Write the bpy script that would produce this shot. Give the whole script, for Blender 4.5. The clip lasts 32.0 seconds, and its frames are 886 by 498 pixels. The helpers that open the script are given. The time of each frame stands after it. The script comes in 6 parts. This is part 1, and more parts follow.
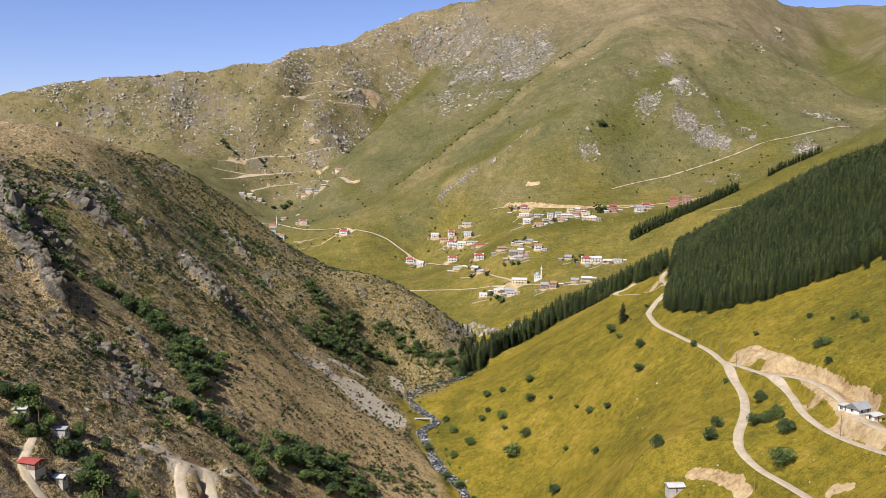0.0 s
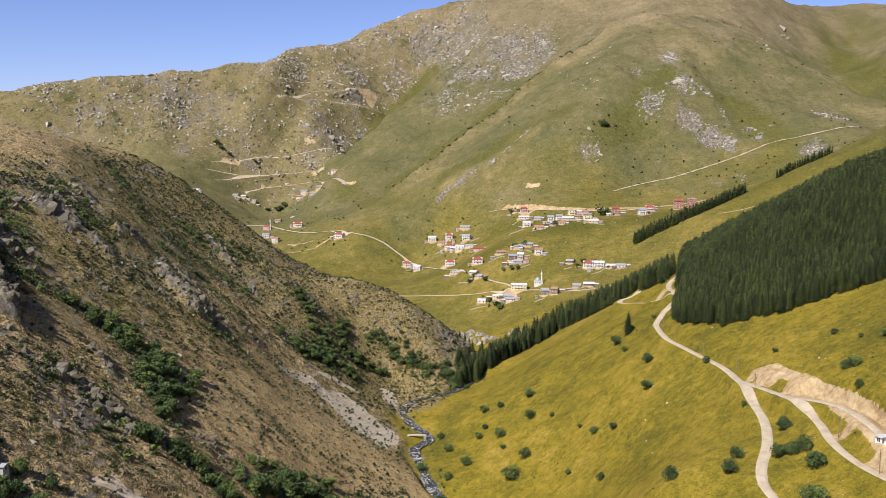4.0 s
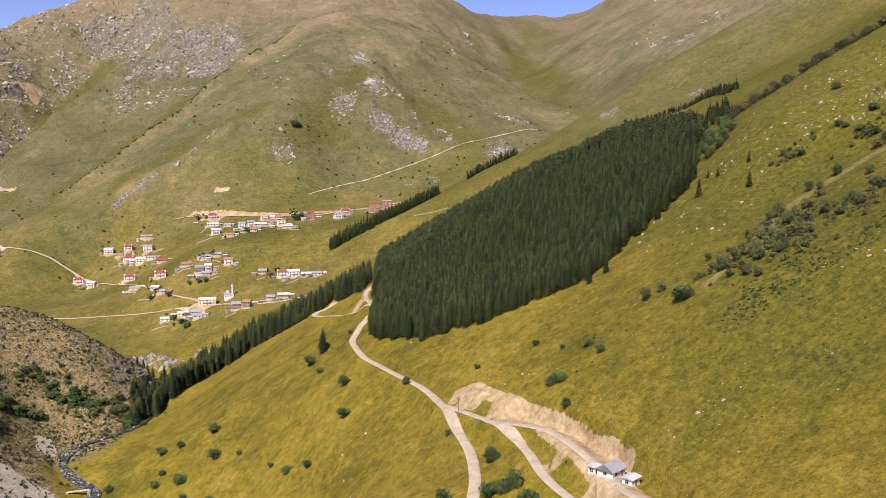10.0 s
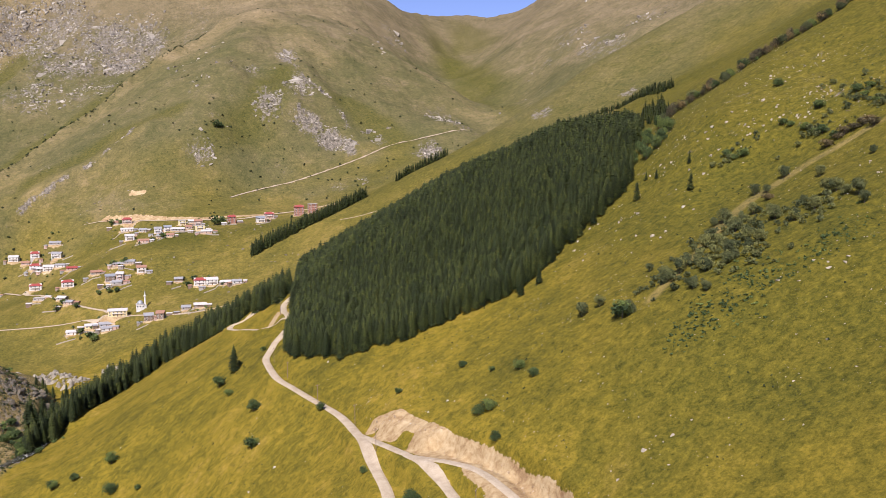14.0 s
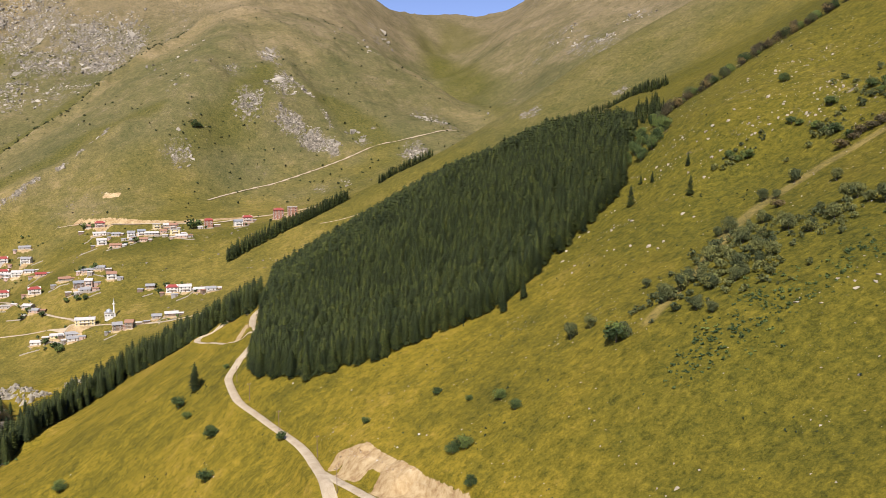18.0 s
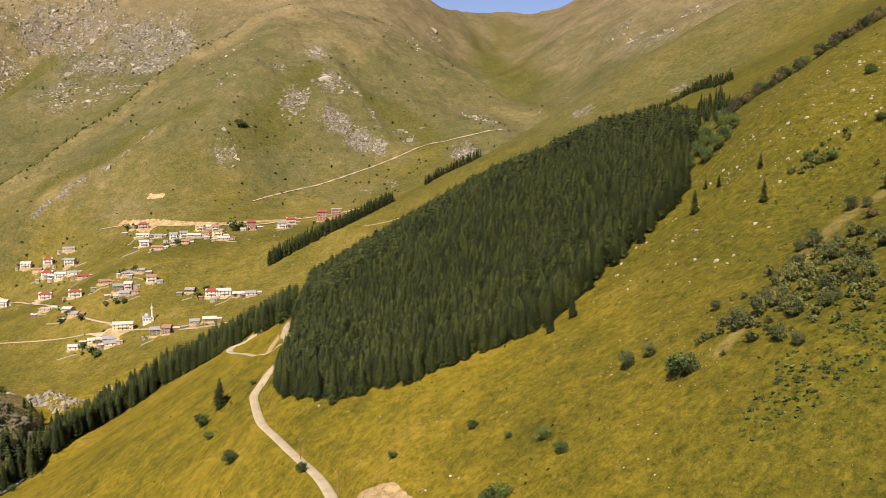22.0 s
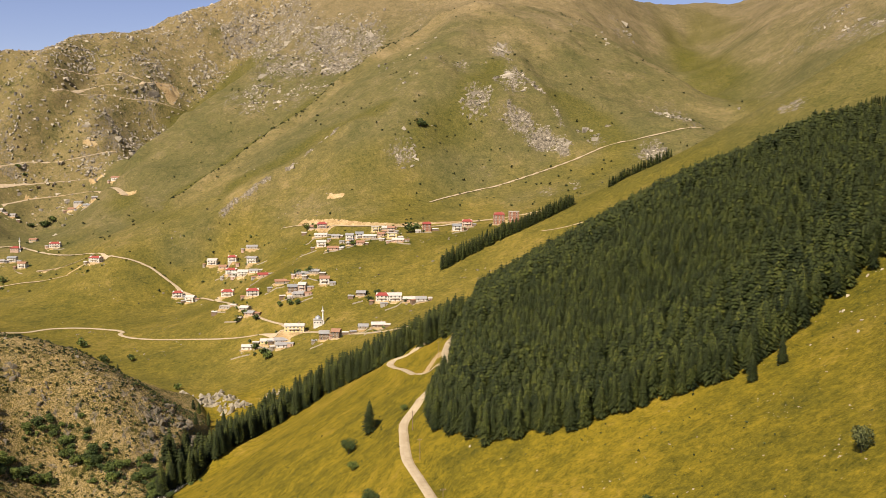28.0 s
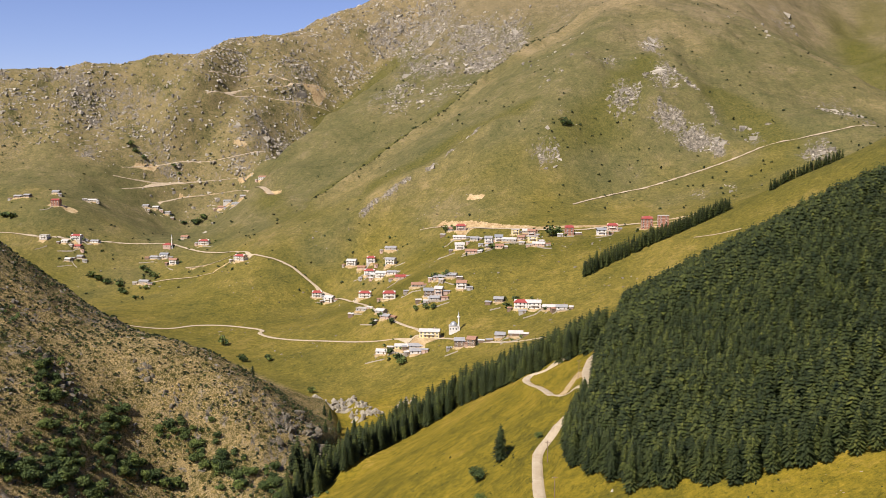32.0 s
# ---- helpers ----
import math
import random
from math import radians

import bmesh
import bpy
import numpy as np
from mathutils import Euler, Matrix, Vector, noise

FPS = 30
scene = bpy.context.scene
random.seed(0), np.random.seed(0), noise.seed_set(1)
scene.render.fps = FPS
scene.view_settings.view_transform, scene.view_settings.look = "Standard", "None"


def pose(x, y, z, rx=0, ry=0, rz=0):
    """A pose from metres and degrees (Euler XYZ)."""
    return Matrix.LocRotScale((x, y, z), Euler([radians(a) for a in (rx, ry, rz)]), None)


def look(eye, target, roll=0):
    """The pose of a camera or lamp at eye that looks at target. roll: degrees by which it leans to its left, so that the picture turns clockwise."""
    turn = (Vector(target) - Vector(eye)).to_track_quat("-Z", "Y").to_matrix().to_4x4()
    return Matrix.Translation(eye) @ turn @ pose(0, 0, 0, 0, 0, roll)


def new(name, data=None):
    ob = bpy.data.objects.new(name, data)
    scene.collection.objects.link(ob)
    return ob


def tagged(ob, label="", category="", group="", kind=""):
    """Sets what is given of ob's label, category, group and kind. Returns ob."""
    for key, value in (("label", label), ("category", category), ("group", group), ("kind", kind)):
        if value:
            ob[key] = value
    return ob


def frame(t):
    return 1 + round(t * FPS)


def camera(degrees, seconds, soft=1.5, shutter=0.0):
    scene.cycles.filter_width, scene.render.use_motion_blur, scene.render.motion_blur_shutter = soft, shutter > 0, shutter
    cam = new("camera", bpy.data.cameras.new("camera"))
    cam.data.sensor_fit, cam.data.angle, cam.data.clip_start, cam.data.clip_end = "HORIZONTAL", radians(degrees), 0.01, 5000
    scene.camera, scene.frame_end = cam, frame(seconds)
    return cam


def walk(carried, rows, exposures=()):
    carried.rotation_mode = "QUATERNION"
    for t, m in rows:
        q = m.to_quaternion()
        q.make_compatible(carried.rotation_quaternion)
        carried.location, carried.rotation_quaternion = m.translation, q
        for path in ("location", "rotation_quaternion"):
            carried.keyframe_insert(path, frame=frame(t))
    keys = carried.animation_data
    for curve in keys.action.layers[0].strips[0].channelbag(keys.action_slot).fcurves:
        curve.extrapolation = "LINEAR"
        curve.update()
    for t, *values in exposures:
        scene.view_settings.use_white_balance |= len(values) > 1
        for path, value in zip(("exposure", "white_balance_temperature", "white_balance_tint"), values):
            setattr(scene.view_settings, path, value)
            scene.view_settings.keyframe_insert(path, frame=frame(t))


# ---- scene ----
# the camera: a drone that flies straight up the valley and swings from side to side
cam = camera(52.94, 32.0, 0.8)
PATH = [  # seconds, x, y, z, pitch, yaw
    (0.0, 0.41, 1.39, 199.73, -6.48, 10.10),
    (0.5, 0.02, 5.10, 199.90, -6.48, 10.11),
    (1.0, -0.41, 9.18, 200.01, -6.48, 10.11),
    (1.5, -0.85, 13.57, 200.06, -6.48, 10.11),
    (2.0, -1.27, 18.21, 200.06, -6.47, 10.10),
    (2.5, -1.64, 23.06, 200.03, -6.46, 10.12),
    (4.5, -2.27, 43.66, 199.64, -6.43, 10.11),
    (5.0, -2.16, 48.95, 199.52, -6.41, 9.87),
    (5.5, -1.91, 54.25, 199.39, -6.40, 9.41),
    (6.0, -1.54, 59.54, 199.25, -6.39, 7.80),
    (6.5, -1.03, 64.81, 199.12, -6.38, 5.12),
    (7.0, -0.39, 70.03, 199.00, -6.36, 2.13),
    (7.5, 0.38, 75.22, 198.88, -6.35, -0.64),
    (8.0, 1.27, 80.34, 198.76, -6.34, -3.14),
    (8.5, 2.29, 85.42, 198.66, -6.32, -4.35),
    (9.0, 3.42, 90.42, 198.57, -6.31, -5.83),
    (9.5, 4.66, 95.37, 198.48, -6.30, -7.61),
    (10.0, 6.00, 100.25, 198.41, -6.28, -8.99),
    (10.5, 7.43, 105.08, 198.34, -6.27, -9.42),
    (11.0, 8.95, 109.84, 198.29, -6.26, -10.29),
    (11.5, 10.54, 114.55, 198.24, -6.25, -11.36),
    (12.0, 12.20, 119.20, 198.21, -6.24, -11.85),
    (12.5, 13.92, 123.80, 198.18, -6.22, -11.91),
    (13.0, 15.69, 128.36, 198.16, -6.21, -11.99),
    (13.5, 17.49, 132.88, 198.15, -6.21, -12.09),
    (14.0, 19.33, 137.36, 198.15, -6.20, -13.21),
    (14.5, 21.19, 141.81, 198.15, -6.19, -13.77),
    (16.5, 28.69, 159.38, 198.24, -6.16, -13.78),
    (17.0, 30.55, 163.73, 198.27, -6.16, -13.79),
    (17.5, 32.38, 168.07, 198.31, -6.16, -13.81),
    (18.0, 34.20, 172.40, 198.35, -6.15, -13.81),
    (18.5, 35.98, 176.72, 198.40, -6.15, -13.79),
    (19.0, 37.73, 181.03, 198.45, -6.15, -13.73),
    (19.5, 39.45, 185.34, 198.50, -6.15, -13.62),
    (20.0, 41.12, 189.65, 198.56, -6.15, -13.23),
    (20.5, 42.75, 193.94, 198.63, -6.15, -12.95),
    (21.0, 44.33, 198.23, 198.69, -6.16, -12.52),
    (21.5, 45.87, 202.51, 198.77, -6.16, -11.53),
    (22.0, 47.35, 206.78, 198.85, -6.16, -10.42),
    (22.5, 48.78, 211.04, 198.93, -6.17, -9.40),
    (23.0, 50.16, 215.29, 199.02, -6.17, -8.34),
    (23.5, 51.48, 219.53, 199.11, -6.18, -8.31),
    (24.0, 52.75, 223.75, 199.21, -6.18, -8.29),
    (24.5, 53.95, 227.95, 199.32, -6.19, -8.19),
    (26.5, 58.06, 244.63, 199.78, -6.22, -3.25),
    (27.0, 58.88, 248.77, 199.90, -6.22, -1.60),
    (27.5, 59.62, 252.91, 200.02, -6.23, -0.07),
    (28.0, 60.25, 257.05, 200.15, -6.24, 1.57),
    (28.5, 60.76, 261.21, 200.26, -6.24, 3.09),
    (29.0, 61.15, 265.40, 200.38, -6.25, 4.75),
    (29.5, 61.39, 269.62, 200.48, -6.26, 6.22),
    (30.0, 61.47, 273.90, 200.58, -6.26, 7.64),
    (30.5, 61.36, 278.25, 200.65, -6.27, 8.82),
    (31.0, 61.05, 282.70, 200.71, -6.27, 9.85),
    (31.5, 60.50, 287.27, 200.74, -6.27, 10.47),
    (32.0, 59.69, 292.00, 200.74, -6.27, 10.79),
]
# the white balance drifts: cooler at first, warm from the twenty-first second, cooler again at the end
LOOKS = [(0, 0.55, 5800, 10), (5, 0.55, 5800, 12), (8, 0.55, 5850, 19), (14, 0.55, 5800, 19), (17, 0.55, 5950, 15), (19, 0.55, 6200, 10), (21, 0.55, 6550, 10), (23, 0.55, 7250, 10), (27, 0.55, 7400, 10), (30, 0.55, 6700, 10), (32, 0.55, 6250, 12)]
walk(cam, [(t, pose(x, y, z, 90 + p, 0, h)) for t, x, y, z, p, h in PATH], LOOKS)

# ---- light: a clear afternoon, the sun low behind ----
SUN_WAY = Vector((-0.31, -0.60, 0.75)).normalized()
sun = new("sun", bpy.data.lights.new("sun", "SUN"))
sun.data.energy, sun.data.angle, sun.data.color = 5.0, radians(0.55), (1.0, 0.89, 0.72)
sun.matrix_world = look(SUN_WAY * 900, (0, 0, 0))
world = bpy.data.worlds.new("sky")
scene.world = world
world.use_nodes = True
sky = world.node_tree.nodes.new("ShaderNodeTexSky")
sky.sky_type, sky.sun_disc = "NISHITA", False
sky.sun_elevation, sky.sun_rotation = math.asin(SUN_WAY.z), math.atan2(SUN_WAY.x, SUN_WAY.y)
sky.altitude, sky.air_density, sky.dust_density = 1600, 1.0, 0.25
sky.ozone_density = 2.5
haze = world.node_tree.nodes.new("ShaderNodeVectorMath")
haze.operation = "MULTIPLY"
haze.inputs[1].default_value = (1.0, 0.88, 1.06)
world.node_tree.links.new(sky.outputs[0], haze.inputs[0])
world.node_tree.links.new(haze.outputs[0], world.node_tree.nodes["Background"].inputs[0])
world.node_tree.nodes["Background"].inputs[1].default_value = 0.077

# ---- materials ----
def rgb(c):
    return (c[0], c[1], c[2], 1.0)


class Nodes:
    """Small helper to write node materials line by line."""

    def __init__(self, name, rough=0.85, spec=0.3):
        self.mat = bpy.data.materials.new(name)
        self.mat.use_nodes = True
        self.tree = self.mat.node_tree
        self.out = self.tree.nodes["Principled BSDF"]
        self.out.inputs["Roughness"].default_value = rough
        self.out.inputs["Specular IOR Level"].default_value = spec

    def put(self, socket, value):
        if isinstance(value, bpy.types.NodeSocket):
            self.tree.links.new(value, socket)
        elif isinstance(value, tuple) and len(value) == 3 and socket.type == "RGBA":
            socket.default_value = rgb(value)
        else:
            socket.default_value = value

    def where(self, scale=(1, 1, 1), local=False):
        """Position in metres, stretched by scale; of the object itself where local."""
        tc = self.tree.nodes.new("ShaderNodeTexCoord" if local else "ShaderNodeNewGeometry")
        vm = self.tree.nodes.new("ShaderNodeVectorMath")
        vm.operation = "MULTIPLY"
        self.put(vm.inputs[0], tc.outputs["Object" if local else "Position"])
        vm.inputs[1].default_value = scale
        return vm.outputs[0]

    def noise(self, scale, detail=4.0, rough=0.55, at=None, warp=0.0):
        n = self.tree.nodes.new("ShaderNodeTexNoise")
        n.inputs["Scale"].default_value, n.inputs["Detail"].default_value = scale, detail
        n.inputs["Roughness"].default_value, n.inputs["Distortion"].default_value = rough, warp
        self.put(n.inputs["Vector"], at if at is not None else self.where())
        return n.outputs["Fac"]

    def cells(self, scale, at=None, feature="F1", out="Distance"):
        n = self.tree.nodes.new("ShaderNodeTexVoronoi")
        n.feature = feature
        n.inputs["Scale"].default_value = scale
        self.put(n.inputs["Vector"], at if at is not None else self.where())
        return n.outputs[out]

    def math(self, op, a, b=0.0, clamp=False):
        n = self.tree.nodes.new("ShaderNodeMath")
        n.operation, n.use_clamp = op, clamp
        self.put(n.inputs[0], a), self.put(n.inputs[1], b)
        return n.outputs[0]

    def step(self, value, low, high):
        n = self.tree.nodes.new("ShaderNodeMapRange")
        n.interpolation_type = "SMOOTHSTEP"
        self.put(n.inputs["Value"], value)
        n.inputs["From Min"].default_value, n.inputs["From Max"].default_value = low, high
        return n.outputs[0]

    def ramp(self, value, *stops):
        n = self.tree.nodes.new("ShaderNodeValToRGB")
        while len(n.color_ramp.elements) < len(stops):
            n.color_ramp.elements.new(0.5)
        for e, (p, c) in zip(n.color_ramp.elements, stops):
            e.position, e.color = p, rgb(c)
        self.put(n.inputs[0], value)
        return n.outputs["Color"]

    def mix(self, fac, a, b, mode="MIX"):
        n = self.tree.nodes.new("ShaderNodeMix")
        n.data_type, n.blend_type = "RGBA", mode
        self.put(n.inputs[0], fac), self.put(n.inputs[6], a), self.put(n.inputs[7], b)
        return n.outputs[2]

    def attr(self, name):
        n = self.tree.nodes.new("ShaderNodeAttribute")
        n.attribute_name = name
        return n.outputs["Fac"]

    def chance(self):
        return self.tree.nodes.new("ShaderNodeObjectInfo").outputs["Random"]

    def island(self):
        return self.tree.nodes.new("ShaderNodeNewGeometry").outputs["Random Per Island"]

    def colour(self, c):
        self.put(self.out.inputs["Base Color"], c)
        return self

    def bump(self, height, strength, distance):
        n = self.tree.nodes.new("ShaderNodeBump")
        n.inputs["Strength"].default_value, n.inputs["Distance"].default_value = strength, distance
        self.put(n.inputs["Height"], height)
        self.put(self.out.inputs["Normal"], n.outputs[0])
        return self


def plain(name, dark, light, rough=0.8, scale=0.6, bump=0.0, spec=0.3, metal=0.0):
    """A weathered one-colour surface: two scales of mottling between dark and light."""
    m = Nodes(name, rough, spec)
    f = m.math("ADD", m.math("MULTIPLY", m.noise(scale, 5, 0.6), 0.65), m.math("MULTIPLY", m.noise(scale * 7, 3, 0.6), 0.35))
    m.colour(m.ramp(f, (0.3, dark), (0.7, light)))
    m.out.inputs["Metallic"].default_value = metal
    if bump:
        m.bump(m.noise(scale * 5, 5, 0.6), bump, 0.05)
    return m.mat


def foliage(name, dark, mid, light, scale=1.2):
    """Leaves or needles: each tree its own tone, each clump another, with light let through a little."""
    m = Nodes(name, 0.75, 0.25)
    f = m.math("ADD", m.math("MULTIPLY", m.island(), 0.35), m.math("MULTIPLY", m.noise(scale, 3, 0.6), 0.65))
    c = m.ramp(f, (0.2, dark), (0.5, mid), (0.85, light))
    tone = m.ramp(m.math("FRACT", m.math("MULTIPLY", m.math("ADD", m.math("ADD", m.chance(), m.attr("tone")), m.noise(0.05, 2)), 3.0)), (0.0, (0.46, 0.54, 0.56)), (0.5, (0.88, 0.90, 0.86)), (1.0, (1.62, 1.48, 1.10)))
    m.colour(m.mix(1.0, c, tone, "MULTIPLY"))
    return m.mat


def ground_material():
    m = Nodes("ground", 0.95, 0.12)
    here = m.where()
    big, mid, fine, tiny = m.noise(0.012, 4, 0.55, here), m.noise(0.07, 5, 0.6, here, 0.4), m.noise(0.42, 5, 0.68, here, 0.3), m.noise(2.4, 4, 0.7, here)
    # cattle terraces run level along the slopes
    treads = m.noise(0.55, 4, 0.65, m.where((0.28, 0.28, 1.9)), 0.8)
    blend = m.math("ADD", m.math("MULTIPLY", big, 0.27), m.math("ADD", m.math("MULTIPLY", mid, 0.28), m.math("ADD", m.math("MULTIPLY", fine, 0.22), m.math("ADD", m.math("MULTIPLY", tiny, 0.13), m.math("MULTIPLY", treads, 0.10)))))
    meadow = m.ramp(blend, (0.38, (0.066, 0.062, 0.010)), (0.46, (0.135, 0.112, 0.012)), (0.53, (0.200, 0.152, 0.015)), (0.62, (0.285, 0.200, 0.040)))
    # alpine grass; blue raised in its colours to stand for the haze of distance
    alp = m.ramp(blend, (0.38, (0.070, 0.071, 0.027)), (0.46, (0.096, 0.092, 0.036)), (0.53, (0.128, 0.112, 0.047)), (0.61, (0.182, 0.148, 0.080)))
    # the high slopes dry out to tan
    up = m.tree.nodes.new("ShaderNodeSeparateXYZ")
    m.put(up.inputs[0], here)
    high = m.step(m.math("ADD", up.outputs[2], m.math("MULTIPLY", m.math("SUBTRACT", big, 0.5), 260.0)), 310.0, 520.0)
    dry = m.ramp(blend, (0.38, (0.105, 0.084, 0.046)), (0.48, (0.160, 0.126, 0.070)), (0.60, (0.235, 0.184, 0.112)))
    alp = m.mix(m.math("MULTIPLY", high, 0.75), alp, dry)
    # heath: wavy pale straw ridges over brown litter, with olive hollows
    net = m.noise(0.36, 2, 0.6, m.where((1.0, 0.8, 1.3)), 1.8)
    ridge = m.step(m.math("ABSOLUTE", m.math("SUBTRACT", net, 0.5)), 0.085, 0.03)
    litter = m.math("ADD", m.math("MULTIPLY", mid, 0.42), m.math("ADD", m.math("MULTIPLY", fine, 0.46), m.math("MULTIPLY", tiny, 0.12)))
    heath = m.ramp(litter, (0.39, (0.038, 0.040, 0.014)), (0.46, (0.088, 0.078, 0.028)), (0.53, (0.174, 0.135, 0.057)), (0.62, (0.310, 0.220, 0.108)))
    heath = m.mix(m.math("MULTIPLY", ridge, m.step(m.math("ADD", litter, m.math("MULTIPLY", m.math("SUBTRACT", big, 0.5), 0.4)), 0.36, 0.48)), heath, (0.46, 0.34, 0.19))
    straw = m.ramp(blend, (0.40, (0.250, 0.180, 0.078)), (0.6, (0.500, 0.370, 0.190)))
    green = m.ramp(m.math("ADD", m.math("MULTIPLY", fine, 0.6), m.math("MULTIPLY", tiny, 0.4)), (0.40, (0.036, 0.043, 0.008)), (0.62, (0.126, 0.113, 0.014)))
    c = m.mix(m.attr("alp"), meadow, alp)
    c = m.mix(m.attr("lush"), c, green)
    c = m.mix(m.attr("heath"), c, heath)
    c = m.mix(m.attr("straw"), c, straw)
    # tufts and hollows of the turf
    grain = m.math("ADD", m.math("MULTIPLY", m.noise(1.1, 4, 0.75, here), 0.5), m.math("MULTIPLY", m.noise(0.26, 4, 0.75, here, 0.5), 0.5))
    c = m.mix(1.0, c, m.ramp(grain, (0.36, (0.48, 0.53, 0.53)), (0.5, (1.0, 1.0, 1.0)), (0.64, (1.46, 1.38, 1.30))), "MULTIPLY")
    # bare stone shows through in flecks where the slope is rocky
    stone = m.ramp(m.noise(0.3, 6, 0.75, here), (0.36, (0.062, 0.055, 0.044)), (0.5, (0.160, 0.140, 0.112)), (0.64, (0.33, 0.290, 0.235)))
    flecks = m.math("ADD", m.math("MULTIPLY", m.noise(0.20, 7, 0.80, m.where((1.0, 0.6, 0.35)), 0.8), 0.75), m.math("MULTIPLY", m.noise(0.035, 4, 0.6, here), 0.25))
    bare = m.step(m.math("ADD", flecks, m.math("MULTIPLY", m.attr("rock"), 0.20)), 0.64, 0.68)
    bare = m.math("MAXIMUM", bare, m.step(m.math("ADD", m.attr("rock"), m.math("ADD", m.math("MULTIPLY", m.math("SUBTRACT", fine, 0.5), 1.0), m.math("MULTIPLY", m.math("SUBTRACT", mid, 0.5), 2.6))), 1.10, 1.26))
    c = m.mix(m.math("MULTIPLY", bare, m.step(m.attr("rock"), 0.02, 0.2)), c, stone)
    # cut banks: ochre earth with rusty and pale seams
    earth = m.ramp(m.math("ADD", m.math("MULTIPLY", fine, 0.55), m.math("MULTIPLY", mid, 0.45)), (0.36, (0.23, 0.142, 0.074)), (0.45, (0.33, 0.230, 0.118)), (0.55, (0.44, 0.330, 0.182)), (0.66, (0.51, 0.410, 0.260)))
    edge = m.step(m.math("ADD", m.attr("dirt"), m.math("MULTIPLY", m.math("SUBTRACT", m.math("ADD", m.math("MULTIPLY", fine, 0.6), m.math("MULTIPLY", mid, 0.4)), 0.5), 0.9)), 0.44, 0.52)
    c = m.mix(edge, c, earth)
    # loose scree, pale and fine
    gravel = m.ramp(m.math("ADD", m.math("MULTIPLY", tiny, 0.6), m.math("MULTIPLY", fine, 0.4)), (0.36, (0.34, 0.280, 0.205)), (0.62, (0.58, 0.490, 0.375)))
    c = m.mix(m.step(m.math("ADD", m.attr("scree"), m.math("MULTIPLY", m.math("SUBTRACT", fine, 0.5), 0.9)), 0.42, 0.60), c, gravel)
    m.colour(c)
    h = m.math("ADD", m.math("MULTIPLY", fine, 0.9), m.math("ADD", m.math("MULTIPLY", treads, 0.6), m.math("ADD", m.math("MULTIPLY", tiny, 0.35), m.math("MULTIPLY", m.math("MULTIPLY", ridge, m.attr("heath")), 0.35))))
    m.bump(m.math("MULTIPLY", h, m.math("ADD", m.math("MULTIPLY", m.attr("heath"), 0.6), 0.36)), 1.0, 1.2)
    return m.mat


MAT = {}
MAT["ground"] = ground_material()
MAT["spruce"] = foliage("spruce needles", (0.011, 0.018, 0.006), (0.030, 0.041, 0.011), (0.078, 0.085, 0.021))
MAT["leaf"] = foliage("dark leaves", (0.032, 0.051, 0.018), (0.074, 0.106, 0.033), (0.142, 0.176, 0.056))
MAT["shrub"] = foliage("heath shrub", (0.018, 0.028, 0.012), (0.040, 0.056, 0.022), (0.082, 0.096, 0.036))
MAT["greyleaf"] = foliage("grey-green leaves", (0.044, 0.056, 0.022), (0.098, 0.110, 0.042), (0.175, 0.175, 0.075))
MAT["brownleaf"] = foliage("brown-green leaves", (0.046, 0.038, 0.020), (0.112, 0.088, 0.045), (0.195, 0.152, 0.085))
MAT["tuft"] = foliage("dry heath tufts", (0.040, 0.042, 0.016), (0.115, 0.098, 0.043), (0.310, 0.235, 0.125), 0.35)
MAT["bark"] = plain("bark", (0.05, 0.038, 0.028), (0.13, 0.10, 0.075), 0.9, 2.0, 0.4)
rk = Nodes("stone", 0.9, 0.25)
rk.colour(rk.mix(rk.step(rk.noise(0.5, 4), 0.45, 0.65), rk.ramp(rk.math("ADD", rk.math("MULTIPLY", rk.noise(1.1, 6, 0.7), 0.7), rk.math("MULTIPLY", rk.island(), 0.3)), (0.3, (0.070, 0.063, 0.052)), (0.5, (0.175, 0.158, 0.130)), (0.75, (0.40, 0.360, 0.300))), (0.15, 0.120, 0.078)))
rk.bump(rk.noise(1.6, 6, 0.7), 0.9, 0.5)
MAT["rock"] = rk.mat
fr_ = Nodes("mountain stone", 0.92, 0.2)
fr_.colour(fr_.ramp(fr_.math("ADD", fr_.math("MULTIPLY", fr_.noise(0.45, 5, 0.7), 0.55), fr_.math("MULTIPLY", fr_.island(), 0.45)), (0.2, (0.15, 0.133, 0.108)), (0.5, (0.31, 0.278, 0.228)), (0.8, (0.50, 0.455, 0.385))))
fr_.bump(fr_.noise(0.8, 5, 0.7), 0.8, 0.6)
MAT["mountain_rock"] = fr_.mat
MAT["clod"] = plain("ochre earth clods", (0.28, 0.19, 0.11), (0.50, 0.40, 0.265), 0.95, 0.6, 0.8)
MAT["meadow_stone"] = plain("weathered tan stone", (0.24, 0.205, 0.150), (0.45, 0.395, 0.310), 0.9, 1.4, 0.6)
MAT["pale_rock"] = plain("pale stone", (0.34, 0.308, 0.258), (0.60, 0.555, 0.48), 0.9, 1.4, 0.6)
rd = Nodes("dirt road", 0.95, 0.1)
rd.colour(rd.ramp(rd.math("ADD", rd.math("MULTIPLY", rd.noise(0.25, 4), 0.5), rd.math("MULTIPLY", rd.noise(2.2, 4, 0.7), 0.5)), (0.32, (0.30, 0.236, 0.158)), (0.5, (0.415, 0.342, 0.245)), (0.7, (0.52, 0.440, 0.335))))
rd.bump(rd.noise(1.5, 4), 0.5, 0.2)
MAT["road"] = rd.mat
